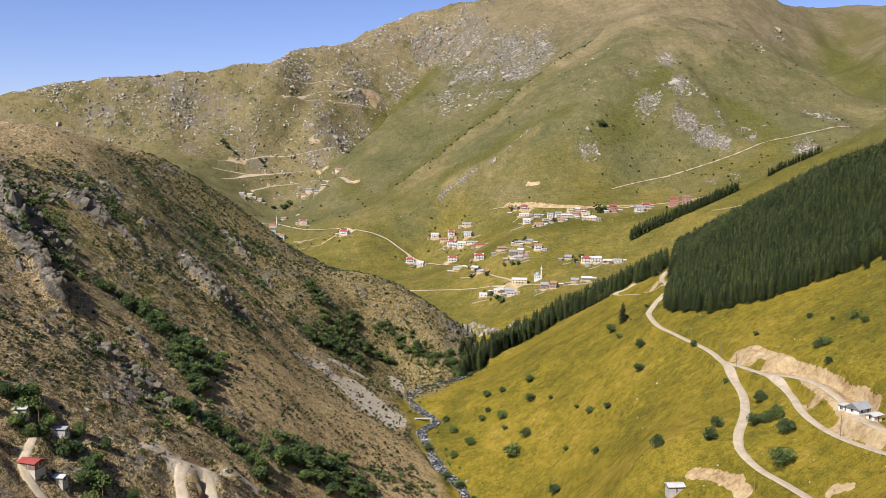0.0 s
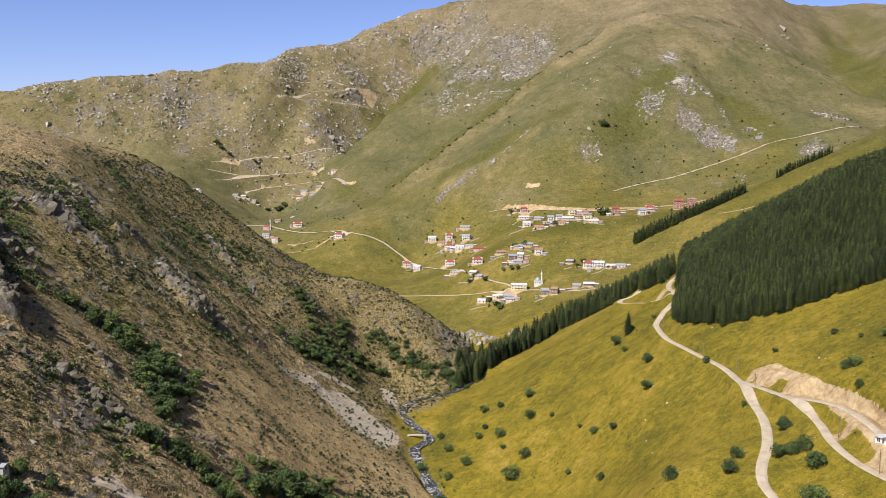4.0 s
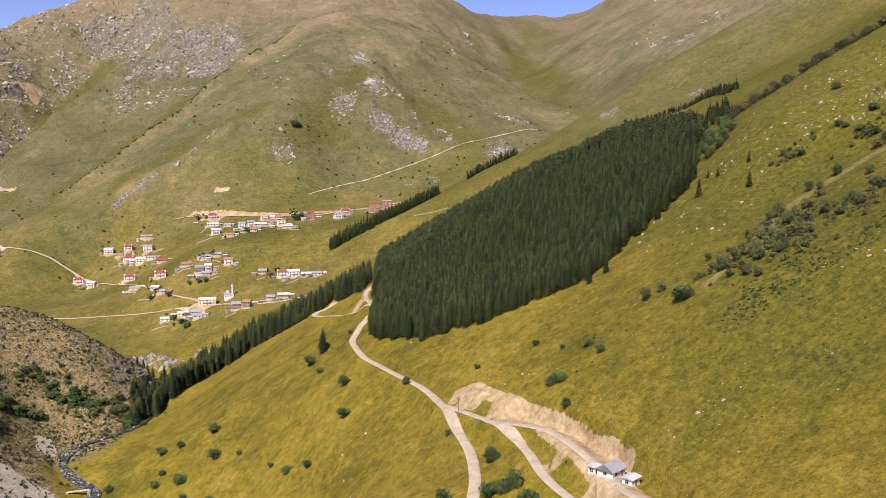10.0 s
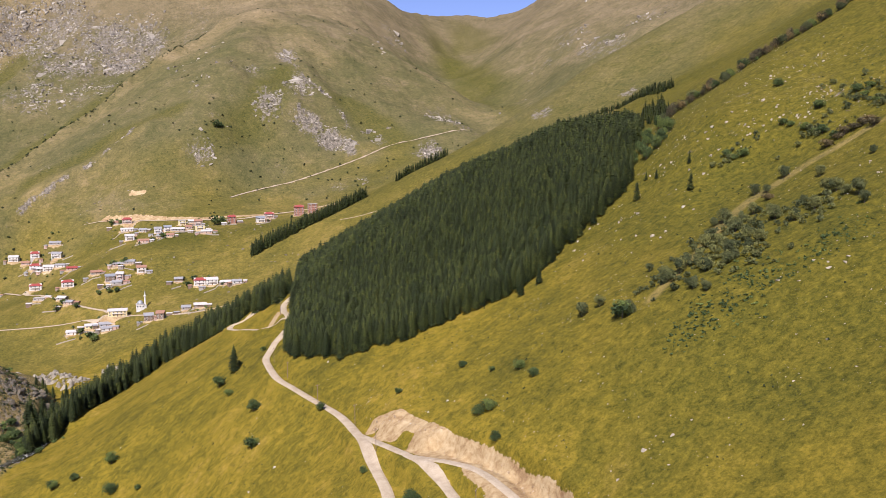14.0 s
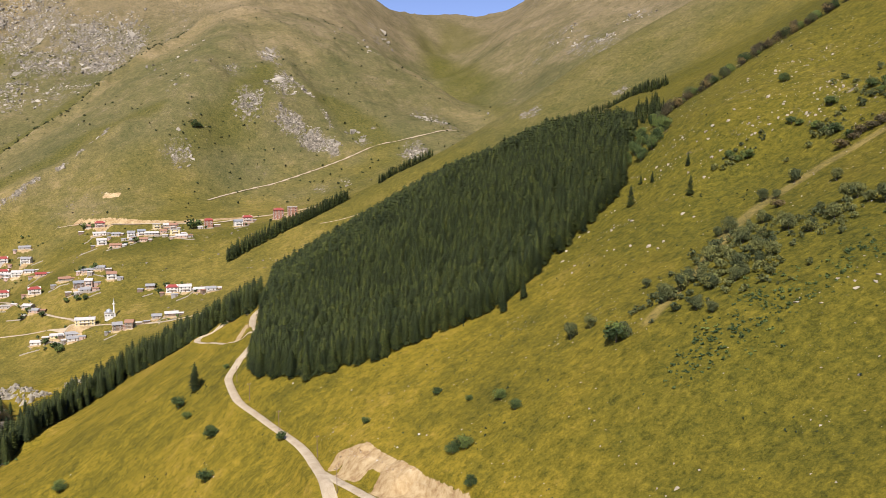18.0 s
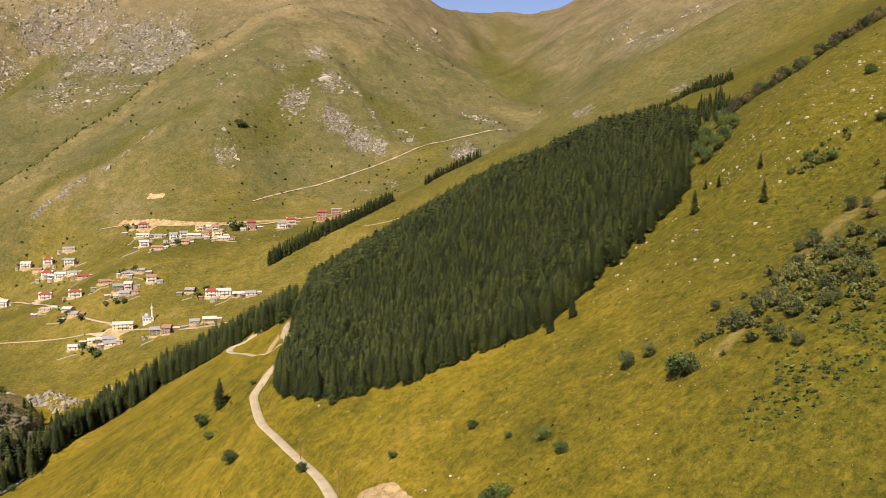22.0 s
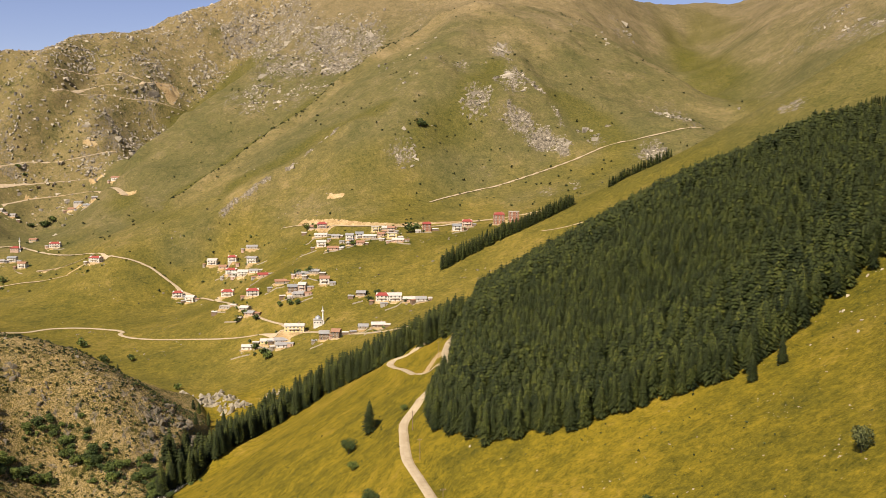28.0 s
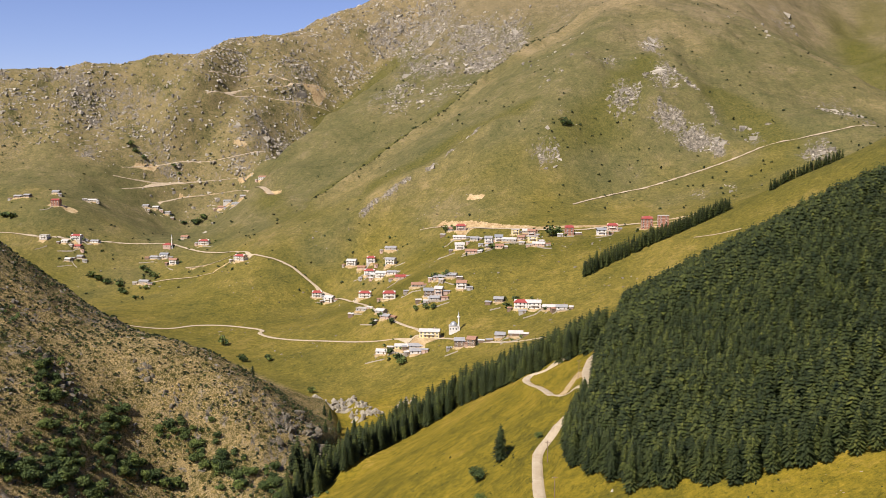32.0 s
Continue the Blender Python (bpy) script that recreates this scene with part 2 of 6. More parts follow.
MAT["track"] = plain("tan track earth", (0.29, 0.225, 0.15), (0.47, 0.385, 0.28), 0.95, 0.3, 0.4)
wt = Nodes("stream water", 0.12, 0.5)
foam = wt.step(wt.math("ADD", wt.math("MULTIPLY", wt.noise(0.9, 5, 0.7, None, 1.0), 0.8), wt.math("MULTIPLY", wt.noise(0.16, 2), 0.2)), 0.53, 0.61)
wt.colour(wt.mix(foam, (0.040, 0.040, 0.030), (0.62, 0.60, 0.56)))
wt.put(wt.out.inputs["Roughness"], wt.math("ADD", wt.math("MULTIPLY", foam, 0.6), 0.12))
wt.bump(wt.noise(1.8, 4, 0.6), 0.6, 0.2)
MAT["water"] = wt.mat
WALLS = {"white": plain("white plaster", (0.56, 0.54, 0.51), (0.76, 0.74, 0.71), 0.85, 0.5, 0.2), "cream": plain("cream plaster", (0.62, 0.52, 0.28), (0.80, 0.68, 0.36), 0.85, 0.5, 0.2),
         "pink": plain("faded pink plaster", (0.40, 0.27, 0.22), (0.56, 0.41, 0.34), 0.85, 0.5, 0.2), "brick": plain("bare brick infill", (0.22, 0.095, 0.065), (0.36, 0.17, 0.115), 0.9, 0.8, 0.3),
         "grey": plain("grey render", (0.30, 0.28, 0.26), (0.46, 0.44, 0.41), 0.9, 0.6, 0.3), "wood": plain("weathered boards", (0.13, 0.09, 0.065), (0.26, 0.19, 0.14), 0.9, 1.2, 0.4),
         "stone": plain("rubble stone wall", (0.22, 0.19, 0.16), (0.42, 0.37, 0.31), 0.95, 1.5, 0.6)}
ROOFS = {"red": plain("red sheet roof", (0.24, 0.050, 0.045), (0.37, 0.085, 0.070), 0.55, 0.5, 0.2), "grey": plain("grey sheet roof", (0.30, 0.30, 0.31), (0.48, 0.47, 0.47), 0.5, 0.4, 0.2, 0.4, 0.3),
         "blue": plain("blue-grey sheet roof", (0.24, 0.255, 0.28), (0.34, 0.355, 0.38), 0.5, 0.4, 0.2, 0.4, 0.2), "pale": plain("pale sheet roof", (0.42, 0.40, 0.385), (0.60, 0.575, 0.55), 0.5, 0.4, 0.2),
         "tile": plain("brown tile roof", (0.24, 0.13, 0.09), (0.38, 0.22, 0.15), 0.85, 0.8, 0.4)}
MAT["glass"] = plain("window glass", (0.02, 0.024, 0.03), (0.04, 0.045, 0.05), 0.12, 0.3, 0.0, 0.5)
MAT["frame"] = plain("window frame", (0.55, 0.52, 0.48), (0.75, 0.72, 0.68), 0.6, 1.0)
MAT["concrete"] = plain("concrete", (0.36, 0.33, 0.30), (0.52, 0.49, 0.45), 0.9, 0.8, 0.3)
MAT["lead"] = plain("lead dome sheet", (0.26, 0.28, 0.31), (0.42, 0.44, 0.47), 0.5, 0.6, 0.1, 0.4, 0.4)


# ---- the land: valley, crest and slope lines (x, y, z); the surface is drawn smoothly over them ----
STREAM = [(-12, 150, -16), (-25, 260, -14), (-45, 400, -11), (-78, 504, -7), (-115, 580, -3), (-130, 630, 0), (-146, 662, 3), (-120, 692, 4),
          (-100, 770, 6), (-108, 850, 8), (-150, 930, 9), (-240, 1010, 10), (-360, 1090, 14), (-520, 1190, 22), (-700, 1270, 34), (-1000, 1350, 60)]
MEADOW = [(-83, 642, 17), (-24, 660, 52), (25, 381, 74), (23, 527, 69), (26, 562, 76), (16, 645, 75), (18, 768, 75), (52, 735, 95),
          (48, 583, 93), (63, 464, 91), (50, 385, 83), (71, 403, 91), (98, 352, 101), (77, 533, 103), (-20, 560, 38), (-40, 700, 42)]
UPPER_MEADOW = [(98, 418, 110), (118, 425, 123), (148, 415, 143), (143, 504, 136), (155, 388, 147), (163, 341, 142), (193, 364, 168), (188, 420, 166),
                (216, 497, 182), (239, 490, 190), (209, 535, 177), (246, 513, 206), (265, 510, 219), (256, 537, 220), (302, 563, 246), (301, 530, 238)]
NEAR_SLOPE = [(30, 200, 72), (110, 200, 108), (210, 200, 172), (330, 200, 250), (30, 0, 66), (210, 0, 165), (30, -300, 60), (300, -300, 210), (420, 420, 318), (520, 600, 390), (800, 500, 560), (700, 100, 480), (1400, 300, 820)]
FOREST_SPUR = [(-70, 760, 22), (-20, 800, 48), (40, 830, 82), (100, 700, 131), (110, 840, 119), (180, 640, 169), (180, 780, 167), (256, 640, 209), (270, 820, 204), (350, 700, 256), (380, 850, 255), (600, 850, 360)]
GULLY = [(-90, 930, 18), (-20, 930, 48), (80, 960, 82), (180, 985, 128), (300, 1000, 195), (450, 1030, 270)]
SECOND_SPUR = [(40, 1082, 90), (128, 1095, 128), (168, 1110, 148), (217, 1130, 175), (258, 1135, 193), (292, 1140, 211), (336, 1150, 237), (382, 1160, 263), (436, 1170, 296), (491, 1180, 326), (557, 1190, 357), (615, 1190, 387), (900, 1250, 520), (1300, 1000, 720), (420, 1290, 215), (560, 1340, 262), (720, 1420, 330)]
VILLAGE = [(-65, 1013, 46), (-13, 1040, 65), (-150, 1032, 26), (-147, 917, 17), (-294, 1135, 16), (-261, 1268, 34), (-99, 1123, 84), (-42, 1237, 112),
           (96, 1230, 124), (-352, 1309, 83), (-471, 1322, 36), (-636, 1334, 46), (-543, 1440, 72), (-711, 1418, 125), (-589, 1592, 75), (200, 1240, 152), (300, 1270, 185)]
WEST_HILL = [(-157, 316, 76), (-187, 337, 90), (-222, 319, 120), (-246, 362, 137), (-257, 439, 122), (-169, 439, 62), (-252, 538, 110), (-305, 500, 157), (-357, 556, 184),
             (-208, 606, 48), (-298, 697, 112), (-127, 542, 16), (-190, 699, 26), (-140, 629, 4), (-205, 748, 52), (-224, 707, 71), (-173, 739, 16)]
WEST_CREST = [(-391, 557, 199), (-402, 598, 214), (-399, 770, 189), (-381, 748, 181), (-310, 790, 125), (-259, 788, 88), (-207, 772, 78), (-157, 775, 55), (-113, 786, 22),
              (-470, 580, 212), (-650, 560, 230), (-330, 400, 185), (-330, 200, 190), (-520, 250, 260), (-200, 150, 120), (-250, -250, 150), (-700, -100, 400)]
WEST_BACK = [(-280, 900, 55), (-380, 900, 110), (-520, 850, 150), (-700, 950, 120), (-900, 900, 200), (-1400, 900, 330), (-470, 1060, 50)]
NORTH_FACE = [(-232, 1394, 150), (-150, 1429, 182), (41, 1370, 146), (0, 1440, 222), (52, 1450, 206), (195, 1470, 205), (239, 1440, 205), (231, 1321, 168), (350, 1461, 240),
              (117, 1510, 278), (156, 1599, 305), (291, 1907, 420), (34, 1908, 450), (-186, 1938, 345), (-107, 2072, 415), (-497, 1664, 152), (330, 1340, 185)]
NORTH_RIB = [(-237, 2330, 574), (-269, 2180, 474), (-338, 2020, 370), (-392, 1900, 301), (-431, 1800, 253), (-458, 1720, 212), (-473, 1620, 160)]
NORTH_GULLY = [(-372, 2220, 433), (-431, 2090, 335), (-476, 1990, 273), (-506, 1900, 222), (-522, 1800, 176)]
MIDDLE_RIB = [(12, 1900, 430), (-76, 1800, 365), (-126, 1740, 321), (-173, 1670, 275), (-235, 1590, 216), (-276, 1530, 179), (-336, 1440, 126)]
MIDDLE_GULLY = [(-97, 1900, 375), (-195, 1770, 286), (-261, 1690, 222), (-311, 1610, 178), (-364, 1520, 130)]
EAST_FLANK = [(206, 2150, 509), (291, 2050, 450), (342, 1930, 396), (383, 1800, 336), (408, 1720, 303), (462, 1600, 252)]
VEE_VALLEY = [(672, 2600, 552), (569, 2350, 439), (524, 2150, 362), (506, 1950, 297), (480, 1500, 222)]
NORTH_WEST_FACE = [(-989, 1601, 244), (-787, 1660, 218), (-794, 1776, 305), (-706, 1692, 191), (-665, 1810, 303), (-529, 1990, 336), (-526, 1930, 289), (-858, 1720, 270), (-645, 1980, 382), (-545, 1800, 222), (-900, 1480, 150), (-1250, 1400, 200)]
SKYLINE = [(-1173, 1600, 300), (-1113, 1640, 323), (-1019, 1690, 338), (-921, 1740, 340), (-844, 1790, 352), (-781, 1850, 380), (-684, 2060, 437), (-583, 2200, 487), (-525, 2260, 516), (-443, 2290, 532), (-339, 2330, 565), (-241, 2370, 583), (-1203, 1760, 210), (-1055, 1850, 248), (-888, 1950, 262), (-748, 2220, 347), (327, 2300, 560), (417, 2420, 566), (511, 2600, 582), (581, 2700, 593), (712, 2750, 603), (819, 2700, 601), (838, 2600, 605), (843, 2450, 604), (-200, 2470, 596), (0, 2480, 680), (170, 2420, 620), (620, 3000, 560), (800, 3000, 570), (-1600, 1800, 290), (-1500, 1300, 240), (-1500, 2700, 280), (-500, 2700, 470)]
EAST_MOUNTAIN = [(679, 2250, 485), (587, 2080, 399), (534, 1960, 336), (527, 1760, 276), (744, 1850, 459), (635, 1750, 358), (704, 1650, 395), (502, 1500, 282), (830, 1800, 487), (1000, 2000, 640), (1050, 2500, 800), (1300, 1700, 800)]
BEYOND = [(-900, 3200, 300), (0, 3300, 460), (800, 3600, 480), (2000, 2800, 900), (2200, 800, 900), (2200, -800, 700), (0, -900, 40), (-2200, 2200, 260), (-2200, 600, 380), (-2000, -900, 600), (0, 4400, 300), (-2200, 4200, 200), (2200, 4300, 500)]
LAND_LINES = [STREAM, MEADOW, UPPER_MEADOW, NEAR_SLOPE, FOREST_SPUR, GULLY, SECOND_SPUR, VILLAGE, WEST_HILL, WEST_CREST, WEST_BACK, NORTH_FACE, NORTH_RIB, NORTH_GULLY, MIDDLE_RIB, MIDDLE_GULLY, EAST_FLANK, VEE_VALLEY, NORTH_WEST_FACE, SKYLINE, EAST_MOUNTAIN, BEYOND]
KNOTS = np.array([p for line in LAND_LINES for p in line], float)


def kernel(d2):
    """Thin-plate kernel of squared distances, in hundreds of metres."""
    return 0.5 * d2 * np.log(d2 + 1e-9)


def thin_plate(knots, loose):
    """Weights of a smooth plate over the knots; loose is how far it may pass them by, knot by knot."""
    p = knots[:, :2] / 100
    n = len(p)
    a = kernel(((p[:, None] - p[None]) ** 2).sum(-1)) + np.diag(loose)
    q = np.c_[np.ones(n), p]
    m = np.block([[a, q], [q.T, np.zeros((3, 3))]])
    return np.linalg.solve(m, np.r_[knots[:, 2], np.zeros(3)])


LOOSE = 0.02 + 0.06 * np.clip((KNOTS[:, 1] - 900) / 600, 0, 1)
PLATE = thin_plate(KNOTS, LOOSE)


def plate(x, y):
    """Height of the smooth land at arrays x, y."""
    x, y = np.asarray(x, float), np.asarray(y, float)
    shape, pts, out = x.shape, np.stack([x.ravel(), y.ravel()], 1) / 100, []
    k = KNOTS[:, :2] / 100
    for i in range(0, len(pts), 20000):
        c = pts[i:i + 20000]
        d2 = np.maximum((c ** 2).sum(1)[:, None] + (k ** 2).sum(1)[None] - 2 * c @ k.T, 0)
        out.append(kernel(d2) @ PLATE[:-3] + PLATE[-3] + c @ PLATE[-2:])
    return np.concatenate(out).reshape(shape)


# ---- roads, tracks and cut ground, as lines on the plan ----
ROADS = {
    "valley road": (3.9, [(41, 643), (37, 632), (34, 620), (35, 604), (38, 578), (42, 562), (50, 532), (59, 498), (63, 466), (64, 437), (65, 410), (62, 385), (57, 367), (56, 354), (60, 338), (68, 318), (74, 290), (85, 240), (95, 150)]),
    "hairpin road": (4.2, [(41, 643), (46, 652), (51, 663), (50, 675), (43, 683), (36, 694), (27, 734), (20, 758), (14, 780), (17, 790), (25, 790), (34, 806)]),
    "forest road": (4.2, [(50, 675), (50, 696), (49, 714), (50, 739), (52, 748), (57, 758), (70, 785)]),
    "upper branch road": (3.6, [(63, 466), (68, 448), (74, 428), (79, 405), (81, 385), (81, 369), (84, 351), (89, 332), (96, 310), (105, 280), (120, 220), (125, 150)]),
    "lower village road": (4.4, [(-420, 1100), (-389, 1131), (-372, 1154), (-340, 1162), (-305, 1154), (-292, 1144), (-291, 1134), (-272, 1116), (-212, 1081), (-160, 1051), (-125, 1038), (-98, 1029), (-70, 1013), (-43, 994), (-13, 971), (20, 955)]),
    "village street": (4.2, [(-800, 1352), (-754, 1358), (-713, 1361), (-683, 1371), (-649, 1392), (-616, 1406), (-557, 1438), (-516, 1423), (-435, 1374), (-368, 1306), (-334, 1296), (-311, 1290), (-282, 1277), (-253, 1260), (-222, 1226), (-166, 1115), (-132, 1067), (-106, 1043), (-82, 1026)]),
    "yard track": (3.2, [(75, 424), (84, 406), (90, 392), (93, 376), (95, 362), (96, 346), (98, 332), (104, 316)]),
    "upper village road": (6.5, [(-163, 1320), (-138, 1314), (-101, 1294), (-72, 1275), (-39, 1261), (-1, 1247), (29, 1246), (46, 1256), (70, 1262), (100, 1258), (128, 1250), (175, 1225)]),
    "hill trail": (3.4, [(14, 1342), (39, 1364), (69, 1379), (100, 1387), (149, 1405), (184, 1421), (218, 1433), (245, 1444), (278, 1437), (321, 1436), (368, 1451)]),
    "upper mountain track": (7.0, [(-664, 1808), (-619, 1897), (-567, 1939), (-534, 1984), (-522, 1988)]),
    "high trail": (2.6, [(-676, 1844), (-630, 1934), (-560, 1959)]),
    "high terrace track": (5.0, [(-735, 1637), (-707, 1668), (-678, 1692), (-647, 1712), (-603, 1728), (-570, 1748), (-541, 1779)]),
    "mountain track": (5.0, [(-664, 1812), (-650, 1837), (-612, 1875), (-571, 1907), (-518, 1946), (-486, 1975)]),
    "terrace track": (8.0, [(-712, 1594), (-683, 1640), (-640, 1675), (-598, 1692), (-551, 1702)]),
    "quarry track": (10.5, [(-662, 1618), (-637, 1648), (-605, 1664), (-569, 1672), (-537, 1668), (-500, 1630), (-448, 1567)]),
    "lower quarry track": (4.0, [(-735, 1610), (-690, 1645), (-650, 1672)]),
    "west track": (3.6, [(-518, 1332), (-480, 1335), (-415, 1296)]),
    "field track": (5.5, [(-486, 1364), (-477, 1361), (-438, 1346), (-410, 1336)]),
    "spur track": (3.0, [(130, 1085), (148, 1070), (165, 1062)]),
    "pit road": (4.4, [(-140, 270), (-150, 297), (-155, 304), (-158, 312), (-157, 321), (-153, 323), (-149, 317), (-144, 310), (-130, 285)]),
    "hamlet lane": (3.2, [(-190, 268), (-185, 255), (-178, 252), (-168, 250), (-155, 240)]),
}
# bare earth: lines with a reach in metres
BANK = [(69, 467), (77, 460), (81, 442), (87, 420), (94, 400), (99, 381), (102, 368), (104, 356)]
CUTS = [(4.2, [(72, 457), (76, 449)]), (2.6, [(84, 373), (92, 373)]), (3.4, [(89, 346), (94, 336), (99, 326)]), (2.6, BANK), (4.2, [(80, 432), (88, 410), (95, 387), (98, 366)]), (4.0, [(90, 394), (93, 376), (95, 362), (95, 348)]), (3.0, [(96, 366), (98, 350), (100, 336), (102, 324)]), (2.0, [(93, 340), (95, 330), (97, 320)]),
        (2.4, [(38, 353), (46, 346), (52, 336), (54, 328)]), (2.0, [(78, 305), (82, 301)]), (4.5, [(-173, 314), (-166, 317), (-160, 325), (-158, 333)]), (4.5, [(-168, 315), (-158, 318)]), (4.0, [(-157, 331), (-152, 340), (-145, 352)]), (4.5, [(-156, 310), (-152, 320)]), (2.6, [(-147, 351), (-155, 345)]),
        (9.0, [(-536, 1976), (-513, 2008), (-512, 1973)]), (9.0, [(-549, 1696), (-540, 1700)]), (8.0, [(-457, 1578), (-439, 1568)]), (7.0, [(-586, 1761), (-576, 1763)]), (8.0, [(-717, 1659), (-700, 1674)]), (6.0, [(-640, 1655), (-590, 1672)]), (7.0, [(-720, 1425), (-690, 1430)]), (5.0, [(-480, 1362), (-440, 1347)]), (6.0, [(-140, 1320), (-100, 1302), (-60, 1276), (-20, 1262), (60, 1268), (130, 1256)]),
        (5.0, [(40, 702), (47, 712)]), (7.0, [(-110, 1290), (-90, 1290)]), (6.0, [(90, 1230), (160, 1222)]), (4.0, [(-110, 1352), (-95, 1350)]), (3.0, [(-420, 1310), (-400, 1318)])]
SCREE = [(4.5, [(-211, 590), (-200, 613)]), (8.0, [(-198, 615), (-173, 611)]), (14.0, [(-175, 616), (-160, 606), (-147, 601)]), (12.0, [(-176, 628), (-160, 620), (-148, 614)]), (9.0, [(-158, 592), (-144, 587)]), (7.0, [(-152, 604), (-144, 596)]), (5.0, [(-167, 708), (-160, 690)]), (2.5, [(-200, 640), (-178, 668)]), (5.5, [(-172, 314), (-164, 317), (-158, 325)]), (4.0, [(-157, 331), (-152, 340), (-146, 350)]), (5.0, [(-158, 312), (-153, 321)])]

OLD_PATH = [(272, 445), (266, 448), (255, 451), (245, 455), (234, 456), (220, 454), (206, 447), (178, 425), (157, 413)]


def line_field(x, y, line, zs=None):
    """Distance from the points to a line on the plan, and the height zs along it."""
    best, high = np.full(x.shape, 1e9), np.zeros(x.shape)
    for i in range(len(line) - 1):
        ax, ay = line[i][:2]
        dx, dy = line[i + 1][0] - ax, line[i + 1][1] - ay
        s = np.clip(((x - ax) * dx + (y - ay) * dy) / (dx * dx + dy * dy + 1e-9), 0, 1)
        d = np.hypot(x - ax - s * dx, y - ay - s * dy)
        near = d < best
        best = np.where(near, d, best)
        if zs is not None:
            high = np.where(near, zs[i] + s * (zs[i + 1] - zs[i]), high)
    return best, high


def smooth_line(line, gap):
    """The line rounded through its points, with a point about every gap metres."""
    p = np.array(line, float)
    p = np.vstack([2 * p[0] - p[1], p, 2 * p[-1] - p[-2]])
    out = []
    for i in range(1, len(p) - 2):
        n = max(2, int(np.hypot(*(p[i + 1] - p[i])[:2]) / gap))
        for k in range(n):
            t = k / n
            out.append(0.5 * (2 * p[i] + (p[i + 1] - p[i - 1]) * t + (2 * p[i - 1] - 5 * p[i] + 4 * p[i + 1] - p[i + 2]) * t * t + (3 * p[i] - p[i - 1] - 3 * p[i + 1] + p[i + 2]) * t ** 3))
    out.append(p[-2])
    return np.array(out)


TABLE = np.random.RandomState(7).rand(256, 256)


def lattice(x, y):
    """Smooth value noise, 0 to 1, one cell a unit."""
    xi, yi = np.floor(x).astype(int), np.floor(y).astype(int)
    fx, fy = x - xi, y - yi
    fx, fy = fx * fx * fx * (fx * (6 * fx - 15) + 10), fy * fy * fy * (fy * (6 * fy - 15) + 10)
    a, b, c, d = TABLE[xi % 256, yi % 256], TABLE[(xi + 1) % 256, yi % 256], TABLE[xi % 256, (yi + 1) % 256], TABLE[(xi + 1) % 256, (yi + 1) % 256]
    return (a * (1 - fx) + b * fx) * (1 - fy) + (c * (1 - fx) + d * fx) * fy


def fractal(x, y, size, octaves=4, keep=0.5, shift=0.0):
    """Layered noise about zero; size is the widest swell in metres."""
    total, weight, out = 0.0, 1.0, 0.0
    for k in range(octaves):
        f = 2.03 ** k / size
        out = out + weight * (lattice(x * f + 13.7 * k + shift, y * f - 7.1 * k + 2 * shift) - 0.5)
        total += weight
        weight *= keep
    return 2 * out / total


def ease(v, low, high):
    t = np.clip((v - low) / (high - low), 0, 1)
    return t * t * (3 - 2 * t)


STREAM_LINE = smooth_line([(-20, 300, -13), (-48, 420, -10), (-79, 515, -7), (-98, 545, -5), (-116, 586, -3), (-123, 608, -2), (-117, 630, -1), (-134, 650, 1), (-148, 680, 2), (-143, 706, 3), (-126, 722, 4), (-112, 745, 5), (-106, 790, 6), (-110, 850, 8), (-150, 930, 9), (-240, 1010, 10)], 4)
SX, SY = np.array([p[0] for p in STREAM]), np.array([p[1] for p in STREAM])


def west_side(x, y):
    """1 on the heath hill west and south of the stream, 0 on the meadow and village side."""
    return ease(np.interp(y, SY, SX) - x + 4 * fractal(x, y, 30, 3), 3, 16)


def spots(x, y, list_of):
    out = np.zeros(np.shape(x))
    for cx, cy, rx, ry, v in list_of:
        out = np.maximum(out, v * np.exp(-(((x - cx) / rx) ** 2 + ((y - cy) / ry) ** 2) ** 1.5))
    return out


ROCKY = [(-342, 2221, 95, 140, 0.85), (-225, 2099, 85, 105, 0.9), (-147, 2090, 52, 90, 0.92), (-283, 1979, 85, 110, 0.85), (-188, 2002, 58, 115, 0.92), (-321, 1855, 70, 100, 0.65), (-233, 1833, 64, 85, 0.6), (-431, 2217, 61, 77, 0.9),
         (114, 1675, 24, 45, 0.85), (123, 1565, 28, 50, 0.85), (73, 1510, 26, 40, 0.95), (129, 1485, 28, 22, 1.1), (160, 1466, 26, 22, 1.2), (47, 1597, 18, 36, 0.65), (-24, 1411, 26, 24, 0.8), (188, 1456, 12, 22, 1.3), (232, 1467, 12, 24, 0.7),
         (380, 2212, 27, 68, 0.6), (-30, 1562, 27, 69, 0.35), (-51, 2081, 49, 160, 0.45), (159, 1351, 12, 22, 0.7), (193, 1344, 8, 37, 0.5), (362, 1534, 37, 112, 0.8), (294, 1391, 23, 37, 1.0), (693, 1872, 47, 93, 0.6), (685, 1695, 43, 160, 0.7), (627, 1855, 46, 50, 0.45),
         (358, 1093, 19, 21, 0.8), (431, 1029, 14, 13, 0.9), (811, 1736, 68, 76, 0.45)]
